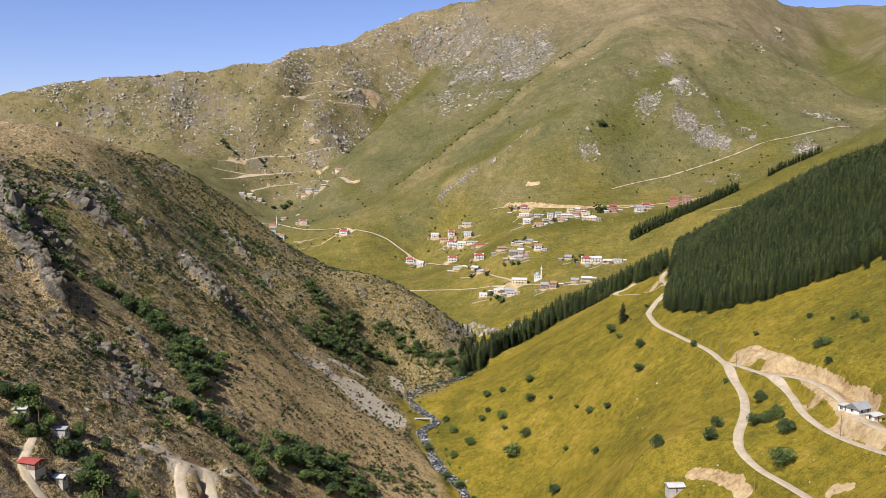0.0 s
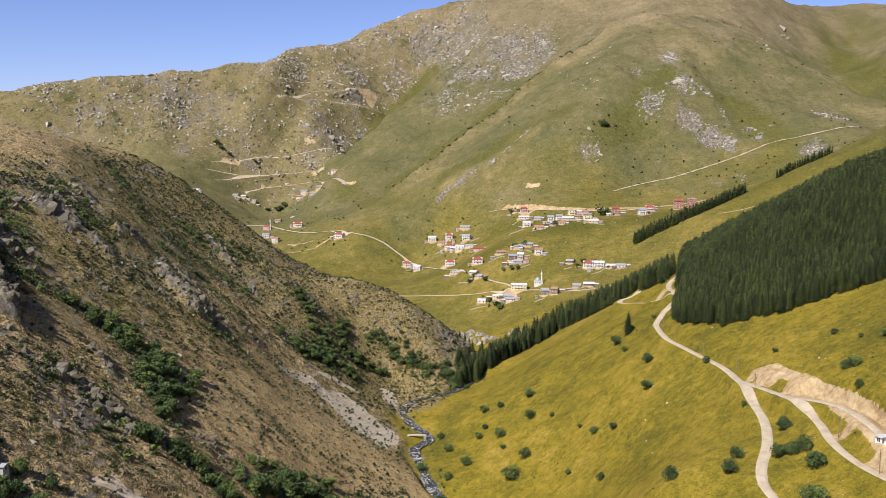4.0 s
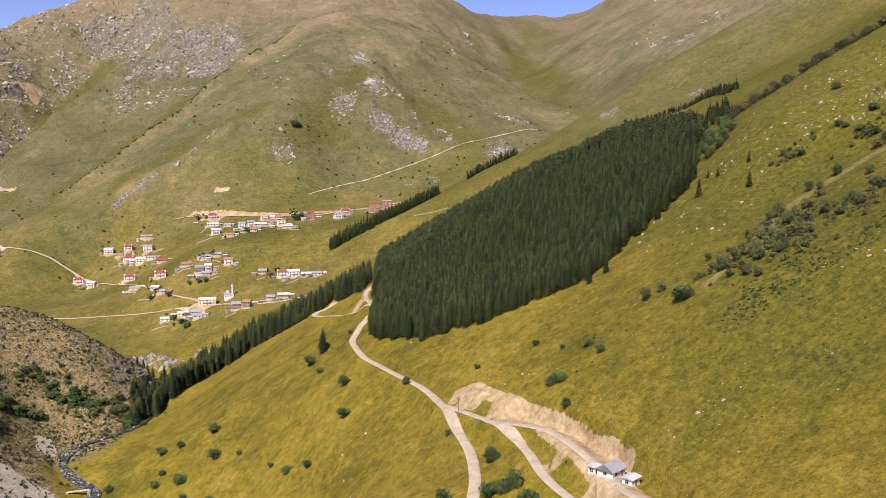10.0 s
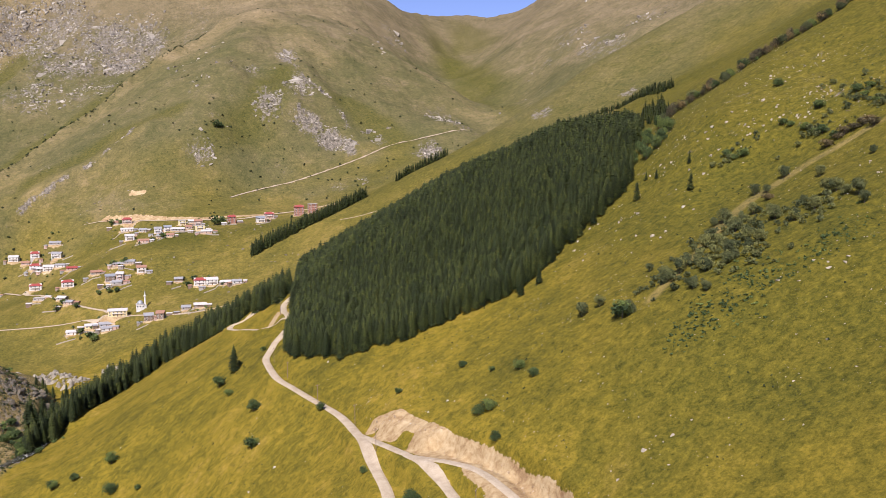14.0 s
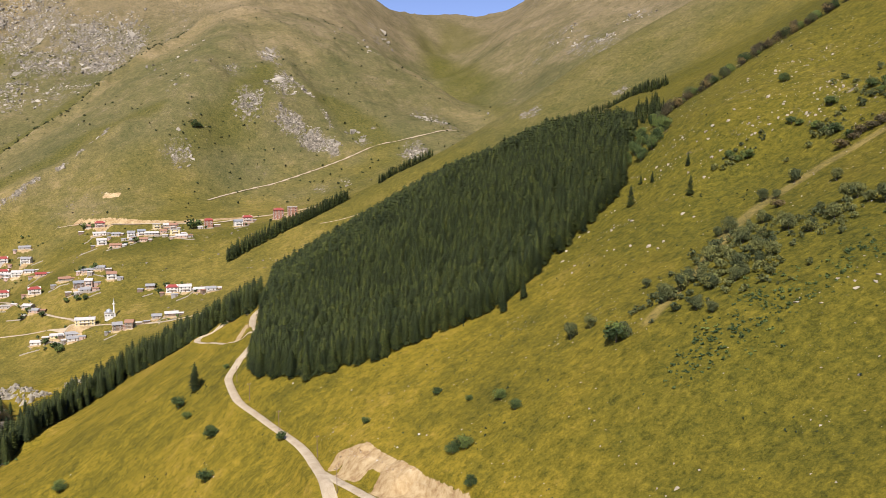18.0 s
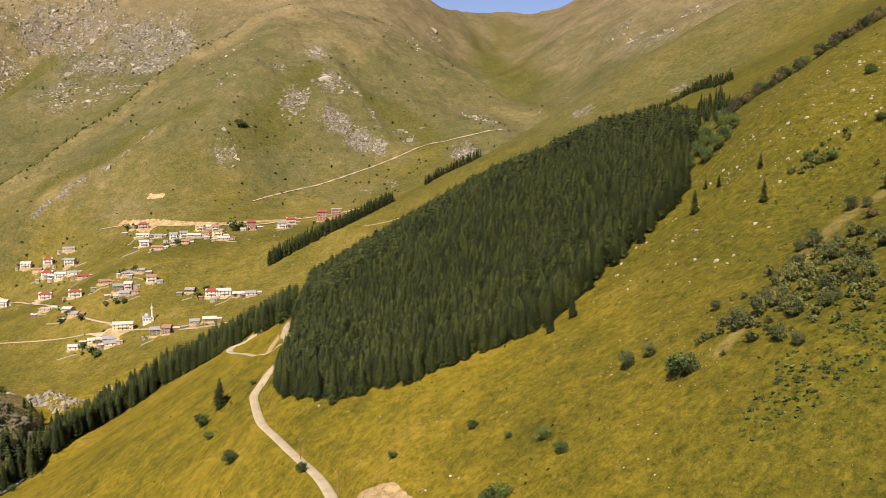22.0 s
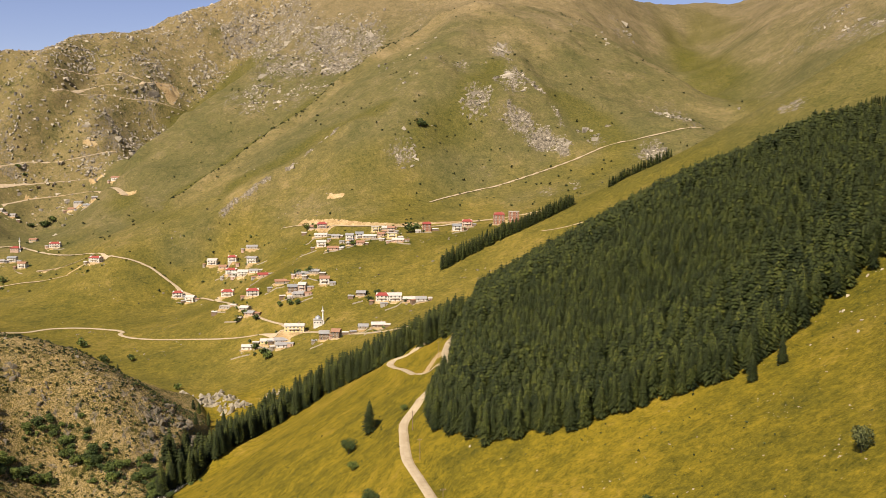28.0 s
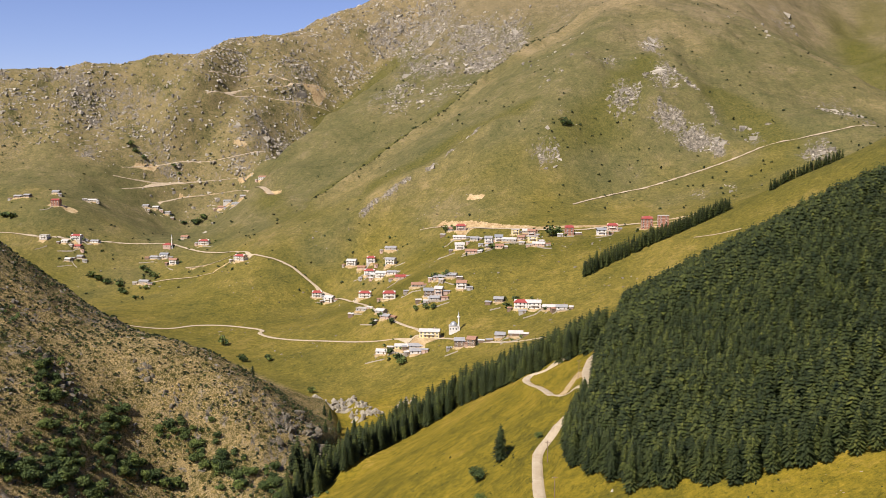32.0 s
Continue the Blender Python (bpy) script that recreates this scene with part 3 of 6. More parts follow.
SLOPE_ROCKY = [(248, 515, 4, 6, 1.0), (268, 502, 6, 6, 1.0), (274, 493, 6, 5, 0.95), (282, 497, 4, 9, 1.0), (293, 550, 7, 6, 0.7), (300, 541, 7, 6, 0.8), (316, 533, 4, 8, 0.5), (259, 509, 7, 5, 0.7), (264, 498, 6, 5, 0.6), (222, 501, 4, 5, 0.7), (239, 543, 6, 10, 0.6), (229, 533, 7, 10, 0.7), (241, 533, 5, 6, 0.5), (237, 516, 7, 7, 0.5), (198, 516, 10, 17, 0.55), (187, 515, 10, 13, 0.5), (211, 509, 7, 11, 0.4), (261, 522, 4, 5, 0.6), (193, 472, 4, 7, 0.5), (185, 339, 4, 5, 0.6), (237, 411, 4, 8, 0.3), (125, 348, 4, 5, 0.5), (126, 347, 4, 5, 0.5), (181, 365, 4, 5, 0.4), (191, 365, 4, 5, 0.4), (274, 470, 4, 9, 0.8), (-165, 915, 45, 16, 0.7), (-120, 790, 22, 26, 0.8)]


def north_west_side(x, y, big):
    """1 on the stony face of the north-western mountain."""
    return ease(np.interp(y, [1600, 1800, 1900, 1990, 2090, 2220, 2400], [-530, -520, -504, -474, -429, -370, -300]) - x + 10 * big, 0, 30) * ease(y + 40 * big + 0.6 * np.clip(-720 - x, 0, 500), 1600, 1700)


ROCK_LINES = [(9, [(-246, 1359), (-222, 1377), (-194, 1402)]), (7, [(-175, 1416), (-142, 1445), (-119, 1484)]), (10, [(118, 1502), (141, 1482), (172, 1456)]), (7, [(104, 1673), (134, 1590), (173, 1539), (194, 1497)]), (9, [(-526, 1740), (-529, 1858), (-506, 1918)]), (10, [(-632, 1872), (-586, 1840), (-559, 1825)]), (5, [(150, 1484), (193, 1493), (255, 1499)])]

WEST_RIBS = [(7.8, 4.8, [(-326, 446), (-300, 418), (-274, 392), (-250, 368), (-238, 358)]), (4.9, 4.0, [(-296, 398), (-274, 380), (-264, 380)]), (8.8, 4.4, [(-266, 538), (-251, 534), (-238, 530)]), (6.8, 4.0, [(-316, 494), (-308, 506), (-299, 502)]), (5.8, 4.0, [(-313, 709), (-302, 706), (-293, 698)]), (3.9, 3.1, [(-341, 570), (-334, 572)]), (3.9, 3.1, [(-219, 389), (-211, 385)]), (3.4, 3.1, [(-293, 504), (-282, 507)]), (3.9, 3.5, [(-300, 548), (-294, 566)])]

DRY_RIDGES = [(60, [(p[0] + 18, p[1]) for p in MIDDLE_RIB]), (70, EAST_FLANK), (60, [(34, 1908), (117, 1800), (180, 1700)]), (36, [(-97, 1472), (-165, 1428), (-231, 1384)]), (80, [(34, 1908), (150, 2000), (206, 2150)]), (90, [(-100, 2300), (60, 2250), (200, 2300)])]
GREEN_HOLLOWS = [(30, MIDDLE_GULLY), (34, NORTH_GULLY), (40, VEE_VALLEY), (46, [(0, 1440), (60, 1500), (100, 1600)]), (40, [(200, 1560), (240, 1500), (255, 1440)]), (34, [(-60, 1500), (-140, 1480), (-240, 1420)]), (40, [(-330, 1400), (-390, 1480), (-450, 1560)])]


def cover(x, y):
    """What grows or lies on the land: shares of heath, straw, stone, alpine grass and lush green."""
    west = west_side(x, y) * (1 - ease(y, 960, 1080))
    big = fractal(x, y, 70, 3, 0.6, 3.0)
    straw = west * ease(plate(x, y) + 14 * big, 186, 206) * ease(x, -560, -420) * 0.36
    stripe = 1 - ease(line_field(x, y, [(-221, 468), (-200, 478), (-178, 482), (-151, 492), (-130, 500)])[0] + 6 * big, 4, 10)
    straw = np.maximum(straw, 0.95 * stripe * west)
    straw = np.maximum(straw, 0.26 * (1 - ease(line_field(x, y, OLD_PATH)[0] + 3 * big, 0.5, 2.6)))
    straw = np.maximum(straw, west * 0.90 * (1 - ease(plate(x, y) + 26 * big, 40, 110)) * (1 - ease(y, 560, 660)) * ease(y + 30 * big, 370, 440))
    north_west = north_west_side(x, y, big)
    ridges = np.max([1 - ease(line_field(x, y, l)[0] + 30 * big, 0.0, w) for w, l in DRY_RIDGES], axis=0)
    straw = np.maximum(straw, 0.13 * ridges)
    hollows = np.max([1 - ease(line_field(x, y, l)[0] + 16 * big, 0.2 * w, w) for w, l in GREEN_HOLLOWS], axis=0)
    streaks = np.max([(1 - ease(line_field(x, y, l)[0], 0.2 * w, 1.1 * w)) for w, l in ROCK_LINES], axis=0) * np.clip(0.85 + 1.2 * fractal(x, y, 22, 3, 0.65, 17.0), 0, 1)
    rock = np.maximum(np.maximum(streaks, np.maximum(spots(x, y, ROCKY), 0.45 * spots(x, y, SLOPE_ROCKY))), np.maximum(west * (0.42 + 0.55 * big) * (1 - straw), north_west * (0.46 + 0.55 * big)))
    for lift, wide, rib in WEST_RIBS:
        rock = np.maximum(rock, 1.1 * (1 - ease(line_field(x, y, rib)[0], 0.8 * wide, 1.5 * wide)))
    yy = y - 0.22 * np.clip(x - 120, 0, 300)
    # alpine grass, with haze put into its colour, takes over with distance
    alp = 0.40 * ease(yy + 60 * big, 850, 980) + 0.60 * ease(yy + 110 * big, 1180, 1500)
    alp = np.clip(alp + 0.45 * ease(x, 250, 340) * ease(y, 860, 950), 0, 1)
    rock = np.maximum(rock, alp * 0.22 * ease(big, -0.1, 0.4))
    rock = np.maximum(rock, 0.30 * ease(x, 150, 240) * (1 - alp) * ease(big, -0.25, 0.3))
    spur = west * ease(y, 610, 680)
    olive = west * ease(plate(x, y) + 40 * big, 70, 130) * (1 - ease(plate(x, y) + 20 * big, 188, 205)) * (1 - ease(y, 900, 960)) * ease(y + 30 * big, 350, 420)
    olive = np.maximum(olive, 0.75 * spur)
    west = west * (1 - 0.45 * olive)
    west = np.maximum(west, 0.42 * north_west * (0.85 + 0.4 * big))
    lush = spots(x, y, [(165, 380, 16, 10, 0.75), (175, 381, 14, 13, 0.7), (156, 378, 11, 8, 0.6), (195, 377, 15, 13, 0.35), (-40, 1170, 70, 34, 0.8), (50, 1172, 60, 34, 0.75), (-150, 1160, 50, 40, 0.7), (-110, 1250, 40, 22, 0.6), (-60, 1060, 40, 26, 0.5), (-210, 1190, 40, 30, 0.5), (-105, 640, 10, 60, 0.5), (535, 2160, 45, 330, 0.75), (640, 2450, 60, 200, 0.5)])
    lush = np.maximum(lush, (1 - alp) * (1 - west) * 0.72 * ease(x + 40 * big, 90, 180))
    lush = np.maximum(lush, 0.95 * olive)
    lush = lush * (1 - north_west) + 0.16 * north_west
    lush = np.maximum(lush, 0.55 * hollows)
    lush = np.maximum(lush, (1 - spur) * 0.30 * ease(y, 880, 980) * (1 - ease(y, 1280, 1450)) * ease(fractal(x, y, 60, 3, 0.6, 51.0), -0.35, 0.25))
    return west, straw, np.clip(rock, 0, 1.2), alp, lush


FOLDS = [(9, 16, [(-97, 1472), (-165, 1428), (-231, 1384), (-273, 1344)]), (15, 17, [(-269, 2180), (-338, 2020), (-392, 1900), (-431, 1800), (-473, 1690)]), (15, 13, [(12, 1900), (-76, 1800), (-126, 1740), (-173, 1670), (-235, 1590), (-276, 1530), (-336, 1440)]),
         (10, 40, [(55, 1886), (22, 1689), (11, 1550), (-37, 1461), (-96, 1399)]), (16, 30, [(-700, 2000), (-690, 1850), (-700, 1740)]), (-14, 26, [(-640, 1930), (-630, 1840), (-640, 1740)]), (14, 30, [(-900, 1800), (-860, 1700), (-840, 1600)]), (8, 26, [(130, 1650), (170, 1540), (200, 1460)])]


def folded(x, y):
    """The smooth land with its ribs and gullies."""
    x, y = np.atleast_1d(np.asarray(x, float)), np.atleast_1d(np.asarray(y, float))
    z = plate(x, y)
    for lift, wide, line in FOLDS + WEST_RIBS:
        xs, ys = [q[0] for q in line], [q[1] for q in line]
        near = (x > min(xs) - 2.5 * wide) & (x < max(xs) + 2.5 * wide) & (y > min(ys) - 2.5 * wide) & (y < max(ys) + 2.5 * wide)
        if near.any():
            d, _ = line_field(x[near], y[near], line)
            z[near] += lift * np.exp(-(d / wide) ** 2)
    return z


# houses: x, y of the front, width, storeys, turn; then walls and roofs
LOWER_VILLAGE = [(-202, 1211, 13, 3, 5, "white", "red"), (-153, 1124, 12, 3, 12, "white", "red"), (-181, 1127, 11, 1, -10, "grey", "flat"), (-153, 1093, 9, 1, -20, "grey", "pale"), (-144, 1077, 9, 1, -20, "pink", "grey"),
                 (-113, 1017, 15, 1, 5, "cream", "pale"), (-101, 1012, 12, 1, 8, "grey", "grey"), (-100, 1004, 9, 1, 12, "white", "grey"), (-133, 1019, 9, 1, 0, "white", "pale"), (-61, 994, 8, 2, 8, "wood", "grey"),
                 (-50, 990, 7, 2, -6, "wood", "tile"), (-14, 986, 11, 1, 5, "wood", "pale"), (-27, 992, 8, 1, 0, "stone", "grey")]
MIDDLE_VILLAGE = [(-16, 1044, 11, 2, 0, "white", "red"), (-4, 1039, 11, 2, 4, "white", "pale"), (9, 1031, 10, 1, 0, "pink", "pale"), (20, 1024, 9, 1, 2, "white", "grey"), (-37, 1060, 8, 1, 0, "wood", "grey"), (-75, 1088, 9, 2, 4, "white", "tile"),
                  (-100, 1112, 12, 1, 5, "pink", "grey"), (-88, 1110, 9, 1, -5, "stone", "grey"), (-123, 1116, 11, 1, 15, "stone", "tile"), (-106, 1088, 9, 2, 10, "wood", "blue"), (-96, 1086, 7, 2, 0, "pink", "pale"), (-98, 1078, 9, 1, 0, "grey", "grey")]
WEST_VILLAGE = [(-214, 1275, 12, 2, -5, "white", "red"), (-196, 1258, 12, 2, 0, "white", "pale"), (-163, 1215, 12, 1, 12, "pink", "red"), (-243, 1299, 11, 2, 0, "white", "pale"), (-218, 1295, 10, 3, 4, "white", "red"), (-190, 1278, 11, 2, -8, "white", "grey"),
                (-206, 1268, 11, 1, 5, "grey", "pale"), (-273, 1259, 11, 2, 10, "white", "red"), (-255, 1249, 10, 2, -10, "white", "pale"), (-228, 1290, 9, 1, 0, "pink", "tile"), (-182, 1252, 10, 1, 0, "white", "grey"), (-196, 1303, 13, 1, 4, "grey", "grey")]
UPPER_VILLAGE = [(-110, 1290, 11, 2, 5, "pink", "red"), (-122, 1296, 8, 1, 0, "stone", "tile"), (-108, 1268, 14, 1, 8, "white", "pale"), (-87, 1246, 9, 1, -10, "grey", "grey"), (-101, 1228, 10, 2, 10, "white", "pale"), (-81, 1185, 12, 1, -5, "pink", "tile"), (-68, 1218, 8, 2, 0, "white", "grey"),
                 (-57, 1215, 8, 3, 6, "white", "blue"), (-52, 1184, 8, 1, 0, "pink", "tile"), (-63, 1190, 8, 1, 0, "wood", "grey"), (-45, 1208, 14, 1, 2, "grey", "pale"), (-42, 1236, 8, 3, 10, "cream", "flat")]
UPPER_VILLAGE_EAST = [(-33, 1212, 7, 1, 0, "pink", "tile"), (-23, 1223, 8, 2, 0, "pink", "tile"), (-20, 1197, 10, 2, 5, "cream", "flat"), (-12, 1178, 12, 1, 0, "pink", "pale"), (16, 1220, 9, 3, 8, "brick", "red"), (49, 1207, 9, 2, 10, "white", "blue"), (60, 1232, 11, 2, 2, "pink", "red"), (-30, 1240, 9, 1, 0, "stone", "pale")]
HAMLET = [(-711, 1419, 12, 3, 10, "brick", "red"), (-744, 1470, 11, 1, 0, "stone", "grey"), (-783, 1437, 11, 1, 0, "wood", "grey"), (-770, 1440, 9, 1, 0, "wood", "grey"), (-703, 1498, 14, 1, 0, "stone", "pale"), (-691, 1361, 10, 3, 5, "white", "flat"), (-656, 1381, 14, 2, 0, "white", "red"),
          (-665, 1369, 9, 1, 0, "white", "pale"), (-647, 1370, 9, 1, 0, "pink", "red"), (-634, 1390, 13, 1, -5, "white", "grey"), (-646, 1345, 8, 1, 0, "stone", "pale"), (-635, 1356, 8, 1, 0, "wood", "grey")]
HAMLET_EAST = [(-534, 1393, 11, 2, 5, "white", "blue"), (-513, 1378, 10, 2, 0, "white", "tile"), (-547, 1390, 10, 1, 0, "grey", "grey"), (-494, 1430, 14, 2, 10, "white", "red"), (-384, 1300, 14, 2, -12, "white", "red"), (-555, 1646, 13, 1, 0, "grey", "blue"), (-527, 1615, 13, 1, 0, "grey", "blue"),
               (-561, 1634, 10, 1, 0, "pink", "tile"), (-520, 1630, 11, 1, 0, "wood", "grey"), (-669, 1591, 10, 1, 0, "stone", "grey"), (-658, 1602, 10, 1, 0, "stone", "pale"), (-528, 1328, 13, 1, 0, "stone", "grey"), (-541, 1467, 10, 1, 0, "stone", "tile"), (-500, 1664, 15, 2, 0, "white", "tile"), (-640, 1606, 9, 1, 0, "grey", "grey")]
PADS = [(x, y + 3, 0.62 * w, float(folded(x, y + 3)[0])) for group_of in (LOWER_VILLAGE, MIDDLE_VILLAGE, WEST_VILLAGE, UPPER_VILLAGE, UPPER_VILLAGE_EAST, HAMLET, HAMLET_EAST) for x, y, w, *_ in group_of]
PADS += [(-92, 1028, 11, float(folded(-92, 1026)[0])), (94, 1204, 8, float(folded(94, 1204)[0])), (109, 1192, 8, float(folded(109, 1192)[0]))]
BENCHES = []
for road_name, (road_wide, road_line) in ROADS.items():
    bench = smooth_line(road_line, 6.0)
    bench_z = folded(bench[:, 0], bench[:, 1])
    for _ in range(6):
        bench_z[1:-1] = 0.25 * bench_z[:-2] + 0.5 * bench_z[1:-1] + 0.25 * bench_z[2:]
    BENCHES.append((road_name, road_wide, bench, bench_z))
YARD = [(82, 420), (90, 399), (96, 378), (99, 360), (101, 342), (103, 324)]
PIT = np.array([(-171, 314), (-164, 317), (-158, 325), (-153, 336)], float)
PIT_Z = folded(PIT[:, 0], PIT[:, 1]) - 1.5
YARD_Z = [97.2, 98.4, 99.2, 99.4, 99.4, 99.4]


def blend_bench(z, x, y, line, zs, half, far):
    box = (x > line[:, 0].min() - far) & (x < line[:, 0].max() + far) & (y > line[:, 1].min() - far) & (y < line[:, 1].max() + far)
    if not box.any():
        return z
    d, high = line_field(x[box], y[box], line, zs)
    k = 1 - ease(d, half, far)
    out = z.copy()
    out[box] = z[box] * (1 - k) + high * k
    return out


def ground(x, y):
    """Height of the finished ground at arrays x, y."""
    x, y = np.atleast_1d(np.asarray(x, float)), np.atleast_1d(np.asarray(y, float))
    west, straw, rock, alp, lush = cover(x, y)
    z = folded(x, y)
    far = ease(y, 1250, 1700)
    z = z + (0.7 + 1.9 * west + 1.0 * alp + 5.0 * far) * fractal(x, y, 45 + 0 * x, 4, 0.5)
    z = z + far * 8 * fractal(x * 0.9 + 0.42 * y, y * 0.35, 120, 3, 0.5, 5.0)
    z = z - 4 * far * rock
    crag = np.abs(fractal(x, y, 26, 4, 0.55, 9.0))
    z = z + rock * (1 - ease(crag, 0.0, 0.30)) * (1.4 + 2.4 * west + 4.0 * far)
    z = z + (0.12 + 0.65 * west + 2.6 * west * np.clip(rock - 0.75, 0, 0.4)) * fractal(x, y, 6, 3, 0.6, 4.0)
    z = blend_bench(z, x, y, np.array(YARD, float), np.array(YARD_Z), 4.2, 8.5)
    for name, wide, line, zs in BENCHES:
        z = blend_bench(z, x, y, line, zs, wide * 0.75, wide * 1.5 + 2.0)
    for px, py, reach, pz in PADS:
        near = (np.abs(x - px) < 2.1 * reach) & (np.abs(y - py) < 2.1 * reach)
        if near.any():
            k = 1 - ease(np.hypot(x[near] - px, y[near] - py), reach, 2.0 * reach)
            z[near] = z[near] * (1 - k) + pz * k
    z = blend_bench(z, x, y, PIT, PIT_Z, 5.0, 10.0)
    # the cut bank above the yard is gullied and crumbling
    box = (x > 55) & (x < 122) & (y > 310) & (y < 480)
    if box.any():
        d, _ = line_field(x[box], y[box], BANK)
        z[box] += np.exp(-(d / 3.6) ** 2) * (0.3 + 1.7 * fractal(x[box], y[box], 7, 4, 0.6, 23.0))
    d, high = line_field(x, y, STREAM_LINE, STREAM_LINE[:, 2])
    k = 1 - ease(d, 3.5, 12)
    return z * (1 - k) + (high - 0.8) * k


def ground_at(x, y):
    return float(ground([x], [y])[0])


def raw_mesh(name, verts, faces, mats, smooth=False, index=None):
    """A mesh from arrays of vertices and of faces with equal corner counts."""
    me = bpy.data.meshes.new(name)
    n, k = faces.shape
    me.vertices.add(len(verts)), me.loops.add(n * k), me.polygons.add(n)
    me.vertices.foreach_set("co", np.ascontiguousarray(verts, np.float32).ravel())
    me.loops.foreach_set("vertex_index", np.ascontiguousarray(faces, np.int32).ravel())
    me.polygons.foreach_set("loop_start", np.arange(0, n * k, k, dtype=np.int32))
    for mt in mats:
        me.materials.append(mt)
    if index is not None:
        me.polygons.foreach_set("material_index", np.ascontiguousarray(index, np.int32))
    me.polygons.foreach_set("use_smooth", np.full(n, smooth))
    me.update(calc_edges=True)
    me.validate()
    return me


def steps(*spans):
    """Grid lines: spans of (start, end, gap)."""
    return np.unique(np.round(np.concatenate([np.arange(a, b, g) for a, b, g in spans]), 3))


gx = steps((-2200, -1300, 60), (-1300, -460, 6.5), (-460, -340, 3.2), (-340, 58, 2.2), (58, 112, 1.1), (112, 340, 2.2), (340, 900, 7), (900, 2201, 60))
gy = steps((-900, 120, 40), (120, 220, 8), (220, 312, 2.2), (312, 476, 1.1), (476, 900, 2.2), (900, 1350, 4), (1350, 2350, 6), (2350, 4440, 45))
GX, GY = np.meshgrid(gx, gy)
GZ = ground(GX.ravel(), GY.ravel())
nx, ny = len(gx), len(gy)
corner = (np.arange(ny - 1)[:, None] * nx + np.arange(nx - 1)[None]).ravel()
land_me = raw_mesh("ground", np.stack([GX.ravel(), GY.ravel(), GZ], 1), np.stack([corner, corner + 1, corner + nx + 1, corner + nx], 1), [MAT["ground"]], True)
shares = cover(GX.ravel(), GY.ravel())
earth_share, scree_share = np.zeros(nx * ny), np.zeros(nx * ny)
for cut_reach, cut_line in CUTS:
    d_cut, _ = line_field(GX.ravel(), GY.ravel(), cut_line)
    earth_share = np.maximum(earth_share, (1.0 if cut_line[0][1] < 900 else 0.74) * (1 - ease(d_cut, cut_reach * 0.5, cut_reach * 1.7)))
for road_name, road_wide, bench, bench_z in BENCHES:
    d_cut, _ = line_field(GX.ravel(), GY.ravel(), bench)
    earth_share = np.maximum(earth_share, 0.43 * (1 - ease(d_cut, road_wide * 0.45, road_wide * 1.1)))
for cut_reach, cut_line in SCREE:
    d_cut, _ = line_field(GX.ravel(), GY.ravel(), cut_line)
    scree_share = np.maximum(scree_share, 1 - ease(d_cut + 3 * fractal(GX.ravel(), GY.ravel(), 14, 3, 0.6, 91.0), cut_reach * 0.7, cut_reach * 1.25))
d_cut, _ = line_field(GX.ravel(), GY.ravel(), OLD_PATH)
earth_share = np.maximum(earth_share, 0.24 * (1 - ease(d_cut, 0.4, 1.8)))
for px, py, reach, pz in PADS:
    earth_share = np.maximum(earth_share, 0.66 * (1 - ease(np.hypot(GX.ravel() - px, GY.ravel() - py + 2), reach * 0.9, reach * 1.7)))
for share_name, share in zip(("heath", "straw", "rock", "alp", "lush", "dirt", "scree"), (*shares, earth_share, scree_share)):
    layer = land_me.attributes.new(share_name, "FLOAT", "POINT")
    layer.data.foreach_set("value", share.astype(np.float32))
tagged(new("ground", land_me), "grassy valley sides and mountains with rock, heath and bare earth", "ground", kind="structure")


def sheet_at(x, y):
    """Height of the built ground sheet."""
    i, j = np.clip(np.searchsorted(gx, x) - 1, 0, nx - 2), np.clip(np.searchsorted(gy, y) - 1, 0, ny - 2)
    u, v = (x - gx[i]) / (gx[i + 1] - gx[i]), (y - gy[j]) / (gy[j + 1] - gy[j])
    z = GZ.reshape(ny, nx)
    return (z[j, i] * (1 - u) + z[j, i + 1] * u) * (1 - v) + (z[j + 1, i] * (1 - u) + z[j + 1, i + 1] * u) * v


def ribbon(name, line, wide, material, label, lift=0.42, flat=None, ragged=0.0):
    """A strip laid along a line on the ground."""
    p = smooth_line(line, 3.0) if flat is None else line
    d = np.gradient(p[:, :2], axis=0)
    d /= np.linalg.norm(d, axis=1)[:, None] + 1e-9
    side = np.stack([-d[:, 1], d[:, 0]], 1)
    across = np.linspace(-0.5, 0.5, 7)
    half = wide * (1 + ragged * fractal(p[:, 0], p[:, 1], 34, 3))[:, None, None]
    xy = p[:, None, :2] + side[:, None] * across[None, :, None] * half
    if flat is None:
        z = sheet_at(xy[..., 0], xy[..., 1])
        z = z + lift + 0.75 * ease(xy[..., 1], 900, 1400) - 0.40 * (np.abs(across)[None] > 0.45)
    else:
        z = np.repeat(flat[:, None], 7, 1) + lift + 0.10 * fractal(xy[..., 0], xy[..., 1], 5, 3)
    v = np.concatenate([xy, z[..., None]], 2).reshape(-1, 3)
    i = (np.arange(len(p) - 1)[:, None] * 7 + np.arange(6)[None]).ravel()
    return tagged(new(name, raw_mesh(name, v, np.stack([i, i + 7, i + 8, i + 1], 1), [material], True)), label, name, kind="structure")


for road_name, (road_wide, road_line) in ROADS.items():
    ribbon("road", road_line, road_wide, MAT["track" if "track" in road_name and "yard" not in road_name or "trail" in road_name else "road"], "pale dirt " + road_name + " worn into the slope", ragged=0.10)
RUN = STREAM_LINE[STREAM_LINE[:, 1] < 768]
ribbon("water", RUN, 6.6, MAT["water"], "shallow mountain stream foaming over stones", 0.1, RUN[:, 2], 0.9)


